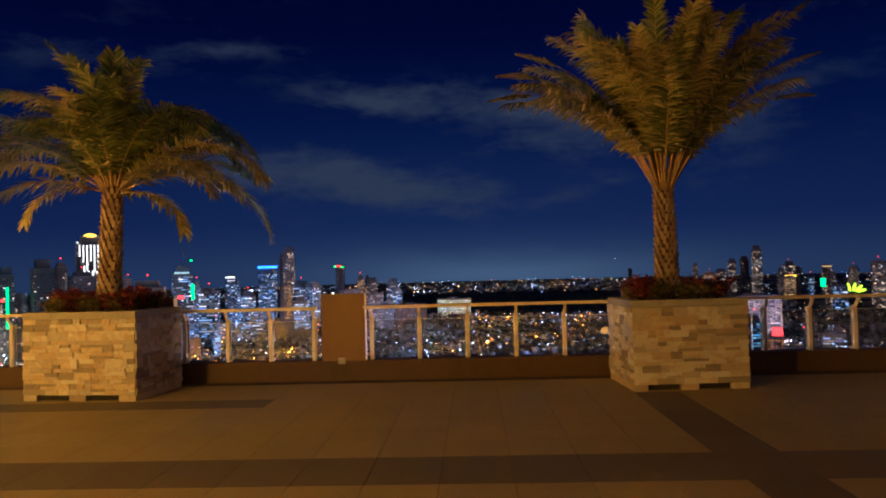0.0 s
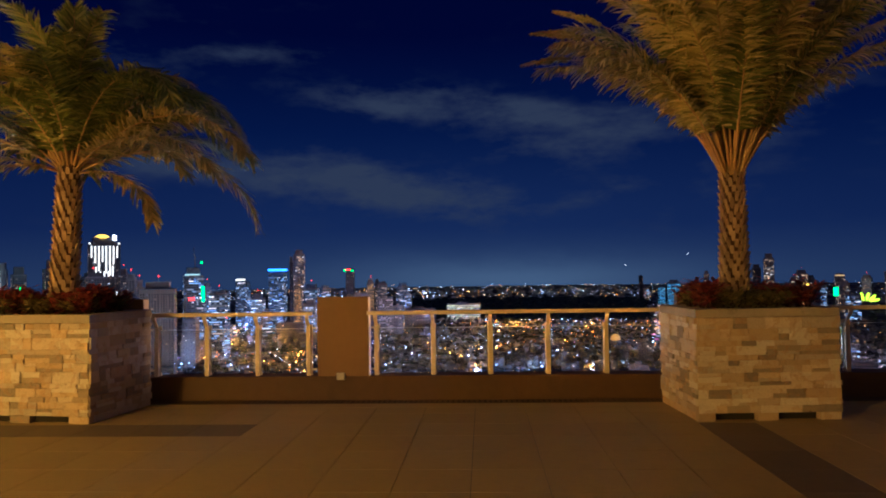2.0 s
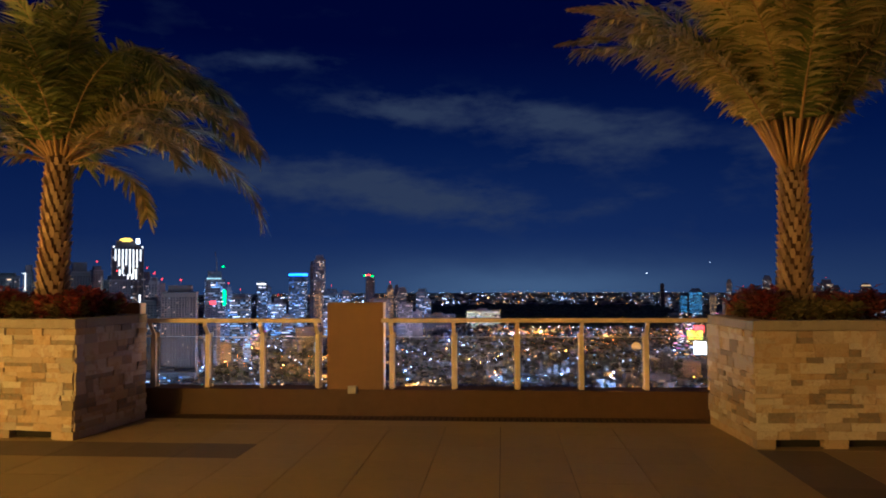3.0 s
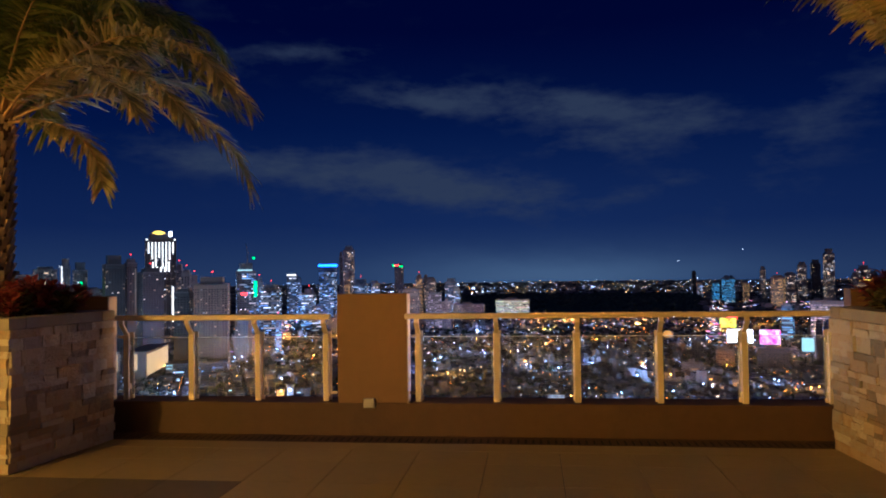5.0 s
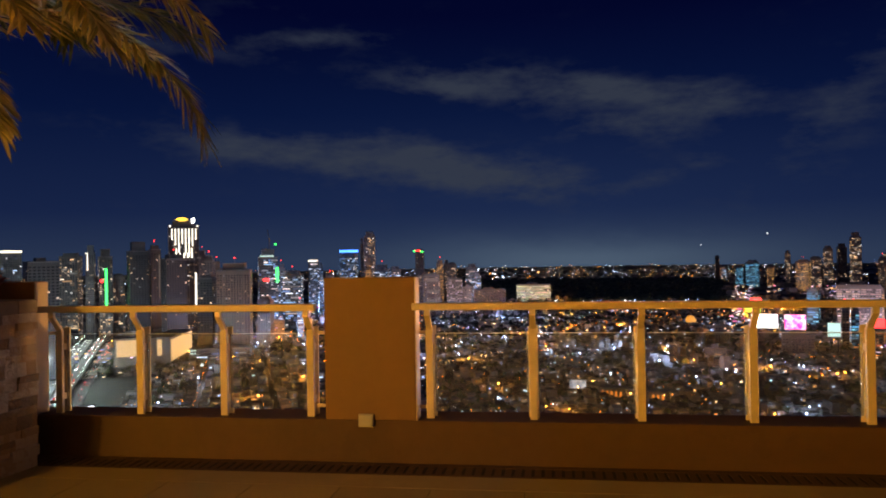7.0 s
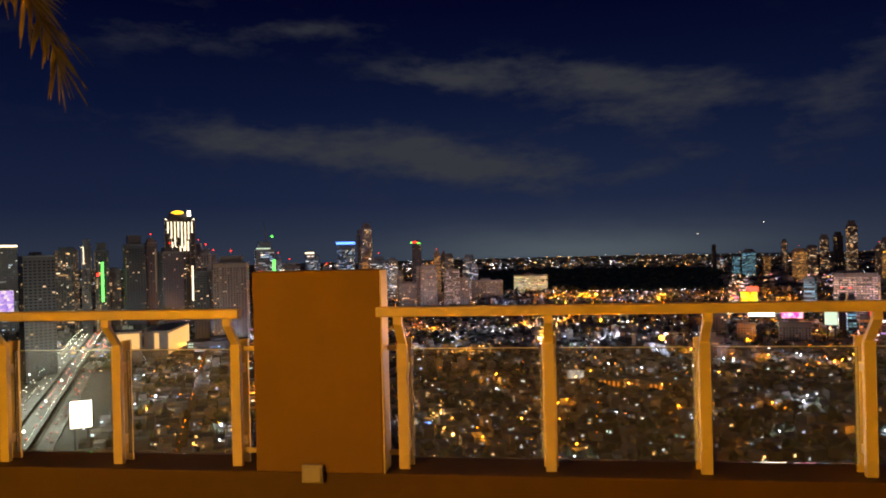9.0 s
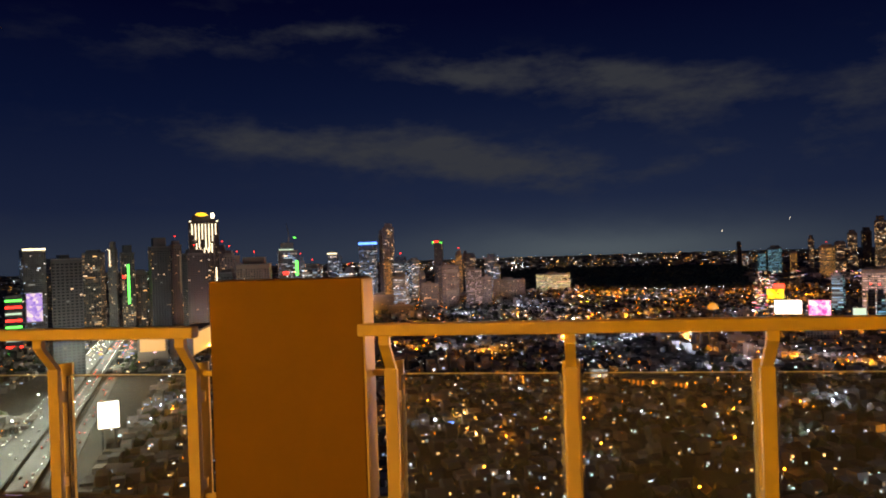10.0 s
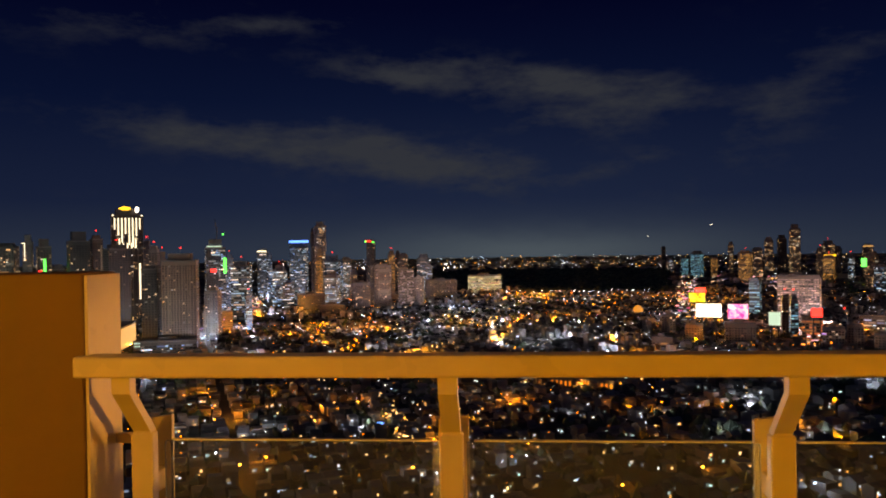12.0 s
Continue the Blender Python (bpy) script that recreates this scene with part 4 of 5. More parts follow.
for x, y in ((-265, 1030), (-290, 1140), (-320, 1290), (-206, 990), (-214, 1100), (-222, 1220), (-12, 1080), (5, 1200), (22, 1340), (150, 1060), (180, 1250), (-110, 960)):
    street_light(x, y, STREET * 1.8, (1.0, 0.42, 0.06))
# tinted lamps added among the towers to lift facades in place of haze
for x, y in ((-720, 1480), (-600, 1620), (-480, 1500), (-420, 1750), (-300, 1700), (-220, 1900), (-120, 1650)):
    street_light(x, y, STREET * 3.2, (0.30, 0.45, 1.0))
for x, y in ((420, 1150), (520, 1250), (600, 1080), (560, 1500), (800, 2300)):
    street_light(x, y, STREET * 5.0, (0.95, 0.70, 0.95))
for x, y in ((-90, 596), (-80, 560), (-72, 530), (22, 760), (70, 728), (100, 720)):
    lamp("street_light", (x, y, GROUND + 9), STREET * 0.16, (1.0, 0.62, 0.25) if x < 0 else (1.0, 0.40, 0.10), 0.6)
for k in range(16):
    p = HW_A + HW_DIR * (180 + k * 56) + HW_SIDE * (17.5 if k % 2 else -17.5)
    lamp("highway_light", (p.x, p.y, GROUND + 24), STREET * 1.9, (0.72, 0.95, 1.0), 0.8)

# ---------- highway with its traffic ----------
bm = bmesh.new()
for off0, off1 in ((-32, -19), (-16, -2), (2, 16), (19, 30)):
    a, b = HW_A + HW_SIDE * off0, HW_A + HW_SIDE * off1
    c, d = HW_B + HW_SIDE * off1, HW_B + HW_SIDE * off0
    bm.faces.new([bm.verts.new((p.x, p.y, GROUND + (1.0 if abs(off0) > 16 else 7.0))) for p in (a, b, c, d)])
bm.normal_update()
bmesh.ops.solidify(bm, geom=bm.faces[:], thickness=1.0)
tagged(part("road", bm, M_ROAD), "wide pale highway with raised lanes running into the city", "road", kind="structure")
heads, tails, poles, cars = Heap(), Heap(), Heap(), Heap()
for k in range(300):
    q, off = rnd.uniform(0, 1080), rnd.choice((-28, -24, -12, -6, 6, 12, 23, 27))
    p = HW_A + HW_DIR * q + HW_SIDE * off
    z = GROUND + (2.2 if abs(off) > 18 else 8.2)
    size = 0.22 + q * 0.0004
    cars.block(p.x + HW_DIR.x * 2.2, p.y + HW_DIR.y * 2.2, z - 1.2, 1.8, 4.3, 1.0, math.atan2(HW_DIR.y, HW_DIR.x) - math.pi / 2, 0.6)
    if off < 0:
        heads.drop(p.x, p.y, z, size * 1.1)
    else:
        tails.drop(p.x, p.y, z, size)
for k in range(70):
    for off in (-17.5, 17.5):
        p = HW_A + HW_DIR * (k * 16) + HW_SIDE * off
        poles.drop(p.x, p.y, GROUND + 14, 0.18 + k * 0.003)
poles.make("highway_lamps", (glowing("highway_lamp", [(0.75, 1.0, 0.92), (0.85, 1.0, 1.0)], LIGHT * 14.0, dim=0.4),), "white lamps over the highway", "street lamps")
cars.make("highway_cars", (surface("car_paint", (0.03, 0.03, 0.035), (0.5, 0.5, 0.5), 0.3, 0.35, 0.0, by="island", spread=0.9),), "small cars queued on the highway", "cars")
heads.make("headlights", (glowing("headlight", [(1.0, 0.92, 0.75), (0.9, 0.95, 1.0)], LIGHT * 6.0, dim=0.4),), "headlights of queued cars on the highway", "car lights")
tails.make("tail_lights", (glowing("tail_light", [(1.0, 0.04, 0.03), (1.0, 0.12, 0.05)], LIGHT * 5.0, dim=0.4),), "red tail lights of cars on the highway", "car lights")

# ---------- towers ----------
M_FACE = {
    "dark": surface("dark_facade", (0.025, 0.026, 0.032), (0.05, 0.05, 0.06), 0.05, 0.5, 0.0, grime=0.3),
    "grey": surface("grey_facade", (0.09, 0.09, 0.10), (0.15, 0.15, 0.16), 0.05, 0.8, 0.0, grime=0.3),
    "tan": surface("tan_facade", (0.14, 0.115, 0.10), (0.22, 0.18, 0.155), 0.05, 0.8, 0.0, grime=0.3),
    "blue": surface("blue_glass_facade", (0.05, 0.08, 0.12), (0.09, 0.13, 0.18), 0.05, 0.25, 0.0),
}
M_PANE = surface("unlit_window", (0.012, 0.014, 0.018), (0.03, 0.034, 0.04), 0.4, 0.15, 0.0)
W_ = LIGHT
M_LIT = {
    "warm": glowing("lit_window_warm", [(1.0, 0.62, 0.30), (1.0, 0.74, 0.50), (1.0, 0.48, 0.15), (0.8, 0.9, 1.0), (1.0, 0.55, 0.2)], W_ * 1.5, dim=0.06),
    "cool": glowing("lit_window_cool", [(0.10, 0.28, 1.0), (0.28, 0.58, 1.0), (0.65, 0.80, 1.0), (0.95, 0.80, 0.75), (0.15, 0.50, 0.95)], W_ * 1.6, dim=0.05),
    "orange": glowing("lit_window_orange", [(1.0, 0.45, 0.10), (1.0, 0.60, 0.22)], W_ * 0.9, dim=0.2),
    "blue": glowing("lit_window_blue", [(0.08, 0.42, 1.0), (0.25, 0.75, 1.0)], W_ * 0.9, dim=0.2),
    "pink": glowing("lit_window_pink", [(1.0, 0.62, 0.72), (1.0, 0.75, 0.66), (0.85, 0.7, 1.0)], W_ * 0.8, dim=0.3),
    "red": glowing("lit_window_red", [(1.0, 0.22, 0.06), (1.0, 0.4, 0.12)], W_ * 0.9, dim=0.3),
    "mixed": glowing("lit_window_office", [(1.0, 0.85, 0.55), (0.85, 1.0, 0.6), (0.8, 0.95, 1.0), (1.0, 0.6, 0.5)], W_ * 1.0, dim=0.35),
}


def plain_glow(name, colour, strength):
    return glowing(name, [colour], LIGHT * strength, dim=1.0)


G_WHITE = plain_glow("white_neon", (1.0, 0.96, 0.84), 1.4)
G_GOLD = plain_glow("gold_floodlit_glow", (1.0, 0.62, 0.06), 1.6)
G_GREEN = plain_glow("green_neon", (0.02, 1.0, 0.16), 2.0)
G_BLUE = plain_glow("blue_neon", (0.04, 0.20, 1.0), 3.0)
G_RED = plain_glow("red_beacon", (1.0, 0.03, 0.03), 3.0)


def screen_glow(name, first, second, third, strength):
    """A lit screen that shows soft patches of colour."""
    m, t, b = material(name)
    v = t.nodes.new("ShaderNodeTexVoronoi")
    v.inputs["Scale"].default_value = 0.22
    t.links.new(object_vector(t), v.inputs["Vector"])
    sp = t.nodes.new("ShaderNodeSeparateColor")
    t.links.new(v.outputs["Color"], sp.inputs[0])
    soft_ = math_node(t, "ADD", math_node(t, "MULTIPLY", sp.outputs[0], 0.5), math_node(t, "MULTIPLY", noise_tex(t, object_vector(t), 0.12, 3), 0.5))
    t.links.new(ramp(t, soft_, [(0.25, first), (0.5, second), (0.75, third)]), b.inputs["Emission Color"])
    b.inputs["Base Color"].default_value = (0.02, 0.02, 0.02, 1)
    b.inputs["Emission Strength"].default_value = strength * LIGHT
    return m


G_SCREEN = screen_glow("white_screen", (0.8, 0.85, 1.0), (1.0, 0.97, 0.95), (1.0, 1.0, 1.0), 3.0)
G_PINK = screen_glow("pink_screen", (1.0, 0.05, 0.45), (1.0, 0.25, 0.70), (1.0, 0.75, 0.9), 1.2)
G_PURPLE = screen_glow("purple_screen", (0.22, 0.14, 0.8), (0.42, 0.32, 0.95), (0.8, 0.75, 1.0), 0.8)
G_YELLOW = screen_glow("yellow_screen", (0.9, 0.15, 0.02), (0.95, 0.75, 0.05), (0.6, 0.9, 0.1), 1.2)
G_WASH = plain_glow("washed_wall_glow", (1.0, 0.60, 0.26), 0.55)
G_LIME = plain_glow("lime_neon", (0.55, 0.95, 0.02), 1.6)
G_CYAN = plain_glow("cyan_lamp", (0.55, 0.9, 0.9), 0.7)

# style: facade, light, share lit, bay, storey, share of window in its bay
STYLE = {
    "dark": ("dark", "warm", 0.05, 4.2, 3.6, 0.6), "warm": ("grey", "warm", 0.24, 4.0, 3.5, 0.55), "sparse_warm": ("grey", "warm", 0.38, 4.5, 4.5, 0.5), "cool": ("blue", "cool", 0.40, 4.2, 4.0, 0.7),
    "cool_grid": ("blue", "cool", 0.5, 4.5, 4.4, 0.8), "grid_cool": ("grey", "cool", 0.12, 3.6, 3.6, 0.6), "bright_cool": ("grey", "cool", 0.85, 4.0, 4.2, 0.85), "residential": ("tan", "warm", 0.10, 3.6, 3.3, 0.55),
    "piers": ("grey", "warm", 0.10, 3.2, 3.4, 0.5), "greenline": ("dark", "warm", 0.25, 4.0, 3.6, 0.6), "bluewhite": ("blue", "blue", 0.6, 4.0, 4.0, 0.8), "orange": ("tan", "orange", 0.55, 4.0, 4.2, 0.6),
    "bands": ("tan", "warm", 0.10, 3.8, 3.6, 0.6), "pinkish": ("tan", "pink", 0.35, 4.0, 3.8, 0.6), "officelit": ("grey", "mixed", 0.92, 4.6, 4.4, 0.84), "bluefacade": ("blue", "blue", 0.75, 4.4, 4.2, 0.88),
    "pinktower": ("grey", "pink", 0.72, 4.2, 3.6, 0.62), "redlit": ("tan", "red", 0.7, 4.0, 4.0, 0.7), "lowlit": ("dark", "cool", 0.5, 5.0, 4.0, 0.7), "white_crown": ("dark", "warm", 0.18, 3.6, 3.6, 0.6),
}
LOOK = {"dark": "dark tower with few lit windows", "grey": "grey high-rise with scattered lit windows", "tan": "tan residential block with lit windows", "blue": "glass tower with rows of lit windows"}
crowd = random.Random(42)


def window_grid(lit, unlit, w, d, h, style, rnd, front_only=False):
    """Window panes proud of three faces; the front looks to -y."""
    face, light, share, bay, storey, fill = style
    for side, length in (("f", w), ("l", d), ("r", d)):
        cols = max(1, int(length / bay))
        rows = max(1, int((h - 4) / storey))
        bw = length / cols
        run = 0.0 if light == "warm" and face != "grey" else 0.35 if light == "warm" else 0.45
        for r in range(rows):
            z, z1 = 3 + r * storey, 3 + r * storey + storey * 0.46
            streak = rnd.random()
            chance = share * (0.5 + streak) if run < 0.6 else share * (0.25 + 1.5 * streak * streak)
            c, on = 0, rnd.random() < chance
            while c < cols:
                # rooms lit in a row share one long pane
                c1 = c + 1
                while on and c1 < cols and rnd.random() < run * min(1.0, chance + 0.3):
                    c1 += 1
                if on or not (rows * cols > 900 and rnd.random() < 0.5):
                    a, b = -length / 2 + bw * (c + 0.5 - fill / 2), -length / 2 + bw * (c1 - 0.5 + fill / 2)
                    o = 0.12
                    if side == "f":
                        vs = [(a, -d / 2 - o, z), (b, -d / 2 - o, z), (b, -d / 2 - o, z1), (a, -d / 2 - o, z1)]
                    elif side == "r":
                        vs = [(w / 2 + o, a, z), (w / 2 + o, b, z), (w / 2 + o, b, z1), (w / 2 + o, a, z1)]
                    else:
                        vs = [(-w / 2 - o, b, z), (-w / 2 - o, a, z), (-w / 2 - o, a, z1), (-w / 2 - o, b, z1)]
                    (lit if on else unlit).add(vs, [(0, 1, 2, 3)])
                c, on = c1, rnd.random() < chance


def heap_part(name, heap, mat, parent):
    if not heap.v:
        return None
    me = bpy.data.meshes.new(name)
    me.from_pydata(heap.v, [], heap.f)
    me.materials.append(mat)
    me.update()
    ob = new(name, me)
    ob.parent = parent
    ob["kind"] = "stuff"
    return ob


def tower(kind, x, y, w, top, style, feature="", turn=None):
    rnd = random.Random(int(abs(x * 31 + y * 7 + w)))
    s = STYLE[style]
    d = math.hypot(x, y)
    base = land(d)
    h = top - base
    facing = math.degrees(math.atan2(-x, y))
    if turn is None:
        turn = rnd.choice((-1, 1)) * rnd.uniform(4, 24) if kind in ("tower", "slab_tower") else rnd.uniform(-8, 8)
    depth = w * rnd.uniform(0.6, 0.95) if kind != "slab" else w * 0.4
    shrink = 1 / (math.cos(radians(turn)) + depth / w * abs(math.sin(radians(turn))))
    w, depth = w * shrink, depth * shrink
    t = holder("apartment_building" if s[0] == "tan" else "high_rise", (x, y, base), facing + turn, LOOK[s[0]], "building", "city towers")
    bm = bmesh.new()
    cap = h * rnd.uniform(0.90, 0.97) if kind == "tower" else h
    box(bm, -w / 2, -depth / 2, 0, w / 2, depth / 2, cap)
    part("body", bm, M_FACE[s[0]], t)
    if kind == "tower":
        part("roof_block", boxed(-w * 0.34, -depth * 0.3, cap + 0.02, w * 0.34, depth * 0.34, h), M_FACE[s[0]], t)
    else:
        part("roof_block", boxed(-w * 0.2, -depth * 0.25, h + 0.02, w * 0.12, depth * 0.25, h + 4), M_FACE[s[0]], t)
    part("parapet", boxed(-w / 2 - 0.4, -depth / 2 - 0.4, cap - 1.6, w / 2 + 0.4, depth / 2 + 0.4, cap - 0.3), M_FACE["grey"], t)
    if style in ("residential", "bands", "piers", "pinktower", "white_crown"):
        n = max(2, int(w / 9))
        for k in range(n + 1):
            px = -w / 2 + w * k / n
            part("pier", boxed(px - 0.5, -depth / 2 - 0.7, 0.5, px + 0.5, -depth / 2 + 0.1, cap - 1.7), M_FACE["tan" if s[0] == "tan" else "grey"], t)
    lit, unlit = Heap(), Heap()
    window_grid(lit, unlit, w, depth, cap - 2, s, rnd)
    heap_part("lit_window", lit, M_LIT[s[1]], t)
    heap_part("unlit_window", unlit, M_PANE, t)
    f = -depth / 2 - 0.6
    if style == "bands":
        for q in (0.86, 0.82, 0.60, 0.57, 0.40, 0.36, 0.32):
            part("light_band", boxed(-w * 0.28, f - 0.6, h * q, w * 0.42, f, h * q + 2.2), M_LIT["warm"], t)
    if style == "piers" or feature == "strip_white":
        part("light_strip", boxed(-w * 0.30, f - 0.4, cap * 0.80, -w * 0.30 + 1.2, f, cap * 0.985), G_WHITE, t)
        part("light_strip", boxed(-w * 0.30 - 4, f - 0.4, cap * 0.985, -w * 0.30 + 1.2, f, cap * 0.985 + 1.0), G_WHITE, t)
    if style == "greenline":
        part("light_strip", boxed(-1.6, f - 0.8, cap * 0.40, 1.8, f, cap * 0.86), G_GREEN, t, "tall green neon strip")
        part("sign", boxed(-w * 0.45, f - 0.8, cap * 0.70, -w * 0.45 + 5, f, cap * 0.73), G_RED, t)
    if feature == "green":
        part("light_strip", boxed(w * 0.40, f - 0.8, cap * 0.66, w * 0.40 + 5, f, cap * 0.86), G_GREEN, t, "green neon strip")
        part("sign", boxed(-w * 0.28, f - 0.8, cap * 0.68, w * 0.02, f, cap * 0.715), G_RED, t)
        part("crown_lamp", boxed(-w * 0.46, f, cap + 0.5, w * 0.30, f + 1, cap + 3), G_CYAN, t)
        crane = bmesh.new()
        tube(crane, [(w * 0.1, 0, h), (w * 0.1, 0, h + 22)], 0.8, 4)
        tube(crane, [(w * 0.1, 0, h + 14), (w * 0.02, 0, h + 38)], 0.6, 4)
        part("crane", crane, M_FACE["grey"], t)
        part("beacon", boxed(w * 0.34, f, h + 8, w * 0.34 + 4, f + 2, h + 11), G_GREEN, t)
    if feature == "strip_warm":
        part("light_strip", boxed(w * 0.30, f - 0.4, cap * 0.45, w * 0.30 + 1.2, f, cap * 0.93), M_LIT["warm"], t)
    if feature.startswith("crown"):
        g = {"crown_white": G_WHITE, "crown_blue": G_BLUE, "crown_redgreen": G_RED, "crown_warm": G_WASH}[feature]
        if feature == "crown_blue":
            ring = bmesh.new()
            for k in range(24):
                a0, a1 = math.tau * k / 24, math.tau * (k + 1) / 24
                ring.faces.new([ring.verts.new((w * 0.62 * math.cos(a), depth * 0.62 * math.sin(a), z)) for a, z in ((a0, h - 3), (a1, h - 3), (a1, h + 3), (a0, h + 3))])
            part("neon_ring", ring, g, t, "blue neon ring at the top")
        else:
            part("crown_light", boxed(-w * 0.5, f - 0.6, cap - 1.0, w * (0.1 if feature == "crown_redgreen" else 0.5), f, cap + 2.5), g, t)
            if feature == "crown_redgreen":
                part("crown_light", boxed(w * 0.12, f - 0.6, cap - 4.0, w * 0.5, f, cap - 1.0), G_GREEN, t)
                part("crown_light", boxed(-w * 0.7, f - 0.6, cap - 3.0, -w * 0.5, f, cap + 2.0), G_GREEN, t)
    if feature == "red" or (kind == "tower" and rnd.random() < 0.3):
        mast = bmesh.new()
        tube(mast, [(0, 0, h), (0, 0, h + 7)], 0.3, 4)
        part("mast", mast, M_FACE["grey"], t)
        part("beacon", boxed(-0.9, -0.9, h + 7, 0.9, 0.9, h + 8.8), G_RED, t)
    if kind == "landmark":
        for k in range(8):
            px = -w * 0.40 + w * 0.80 * k / 7
            low = (0.86, 0.81, 0.74, 0.82, 0.72, 0.70, 0.80, 0.86)[k]
            part("light_strip", boxed(px - 1.1, f - 0.9, h * low, px + 1.1, f, h * 0.965), G_WHITE, t, "tall white light strip")
        for k in range(5):
            px = -w * 0.26 + w * 0.52 * k / 4
            part("light_strip", boxed(px - 1.2, f - 0.9, h * 0.69, px + 1.2, f, h * (0.78 if k in (0, 4) else 0.735)), G_WHITE, t)
        part("light_strip", boxed(w * 0.36, f - 0.9, h * 0.22, w * 0.36 + 3.0, f, h * 0.55), G_WHITE, t)
        part("crown_drum", boxed(-w * 0.36, -depth * 0.36, h + 0.05, w * 0.36, depth * 0.36, h + 10), M_FACE["grey"], t)
        dome = bmesh.new()
        bmesh.ops.create_uvsphere(dome, u_segments=20, v_segments=10, radius=1.0)
        bmesh.ops.scale(dome, vec=(w * 0.24, w * 0.24, 8), verts=dome.verts)
        bmesh.ops.delete(dome, geom=[v for v in dome.verts if v.co.z < -0.5], context="VERTS")
        # the dome glows itself in place of floodlights
        ob = part("dome", dome, G_GOLD, t, "gold dome glowing as if floodlit")
        ob.location = (-w * 0.05, -depth * 0.1, h + 8)
        part("sign", boxed(w * 0.26, f + 1, h + 4, w * 0.37, f + 2, h + 14), G_SCREEN, t)
        for px in (-w * 0.46, w * 0.46):
            part("crown_lamp", boxed(px - 1.6, f, h - 4, px + 1.6, f + 2, h - 1), G_WHITE, t)
    return t


tower("slab_tower", -940, 1177, 41, 22, "grid_cool", "crown_white")
tower("slab_tower", -589, 792, 38, 4, "dark")
tower("tower", -862, 1236, 38, 19, "warm")
tower("tower", -808, 1213, 16, 32, "piers", "strip_white")
tower("tower", -788, 1225, 24, 25, "greenline")
tower("tower", -797, 1279, 23, -20, "warm")
tower("tower", -717, 1211, 36, 36, "dark")
tower("tower", -718, 1268, 21, 31, "dark", "strip_warm")
tower("tower", -642, 1196, 42, 13, "dark")
tower("landmark", -744, 1425, 59, 74, "white_crown")
tower("tower", -756, 1531, 19, 24, "warm", "red")
tower("tower", -613, 1269, 18, 10, "warm")
tower("tower", -507, 1042, 28, -19, "dark")
tower("tower", -463, 1041, 50, -3, "residential")
tower("tower", -644, 1365, 18, -0, "warm")
tower("tower", -556, 1403, 38, 22, "cool", "green")
tower("tower", -467, 1169, 26, -58, "residential")
tower("tower", -638, 1693, 18, -9, "cool")
tower("tower", -511, 1420, 40, -21, "cool_grid")
tower("tower", -449, 1283, 12, -76, "bluewhite")
tower("tower", -597, 1813, 27, 3, "cool", "crown_white")
tower("tower", -645, 2008, 18, -9, "cool")
tower("tower", -515, 1682, 33, -36, "bright_cool")
tower("tower", -540, 1935, 48, 20, "cool", "crown_blue")
tower("tower", -493, 1896, 10, 54, "dark")
tower("tower", -486, 1950, 30, 72, "sparse_warm")
tower("tower", -453, 1803, 16, 1, "orange")
tower("tower", -410, 1762, 38, -16, "cool_grid", "red")
tower("tower", -366, 1567, 31, -47, "bright_cool")
tower("tower", -421, 1965, 30, -23, "cool")
tower("tower", -381, 1871, 17, -55, "warm")
tower("tower", -408, 2273, 28, 26, "dark", "crown_redgreen")
tower("tower", -281, 1686, 48, -36, "bands")
tower("slab", -314, 1629, 37, -75, "warm")
tower("tower", -347, 2283, 21, -9, "orange")
tower("tower", -341, 2385, 15, -10, "warm")
tower("tower", -310, 2289, 28, -17, "sparse_warm")
tower("slab", -231, 1744, 37, -50, "pinkish")
tower("tower", -238, 2197, 37, -21, "cool")
tower("tower", -204, 1999, 23, -43, "cool")
tower("slab", -195, 1698, 22, -67, "residential")
tower("slab", -158, 1853, 79, -81, "residential")
tower("slab", -56, 2139, 95, -81, "officelit")
tower("tower", 678, 3239, 18, -13, "dark")
tower("tower", 681, 3136, 22, -64, "cool")
tower("tower", 692, 2929, 27, -54, "bluewhite")
tower("tower", 711, 2821, 45, -30, "bluewhite")
tower("tower", 769, 2806, 23, -53, "orange")
tower("tower", 852, 2886, 20, 2, "warm")
tower("tower", 810, 2585, 46, -29, "orange")
tower("tower", 908, 2763, 37, -20, "sparse_warm")
tower("tower", 977, 2846, 31, 16, "sparse_warm")
tower("tower", 1052, 2925, 35, 24, "dark")
tower("tower", 1059, 2816, 37, 62, "sparse_warm")
tower("tower", 1097, 2694, 25, -23, "warm")
tower("tower", 1159, 2776, 45, 0, "sparse_warm")
tower("tower", 1045, 2499, 36, -47, "orange")
tower("tower", 1188, 2764, 25, -20, "dark")
tower("tower", 1143, 2565, 20, -46, "cool")
tower("tower", 1229, 2636, 33, -13, "warm", "crown_warm")
tower("slab", 960, 1989, 37, -65, "cool")
tower("tower", 465, 1435, 21, -66, "bluefacade")
tower("slab", 495, 1308, 66, -56, "pinktower")
tower("tower", 403, 1118, 10, -76, "dark")
tower("tower", 420, 1133, 14, -78, "bluewhite")
tower("slab", 241, 1134, 20, -104, "residential")
tower("slab", 264, 1077, 23, -112, "residential")
tower("slab", 319, 1052, 40, -108, "residential")
tower("slab", 414, 1050, 27, -99, "redlit")
tower("slab", 421, 1004, 26, -110, "residential")
tower("tower", 481, 1108, 7, -104, "cool")
tower("slab", 448, 1003, 19, -106, "residential")
tower("podium", -465, 1007, 75, -121, "lowlit")
tower("slab", -490, 1246, 48, -104, "residential")
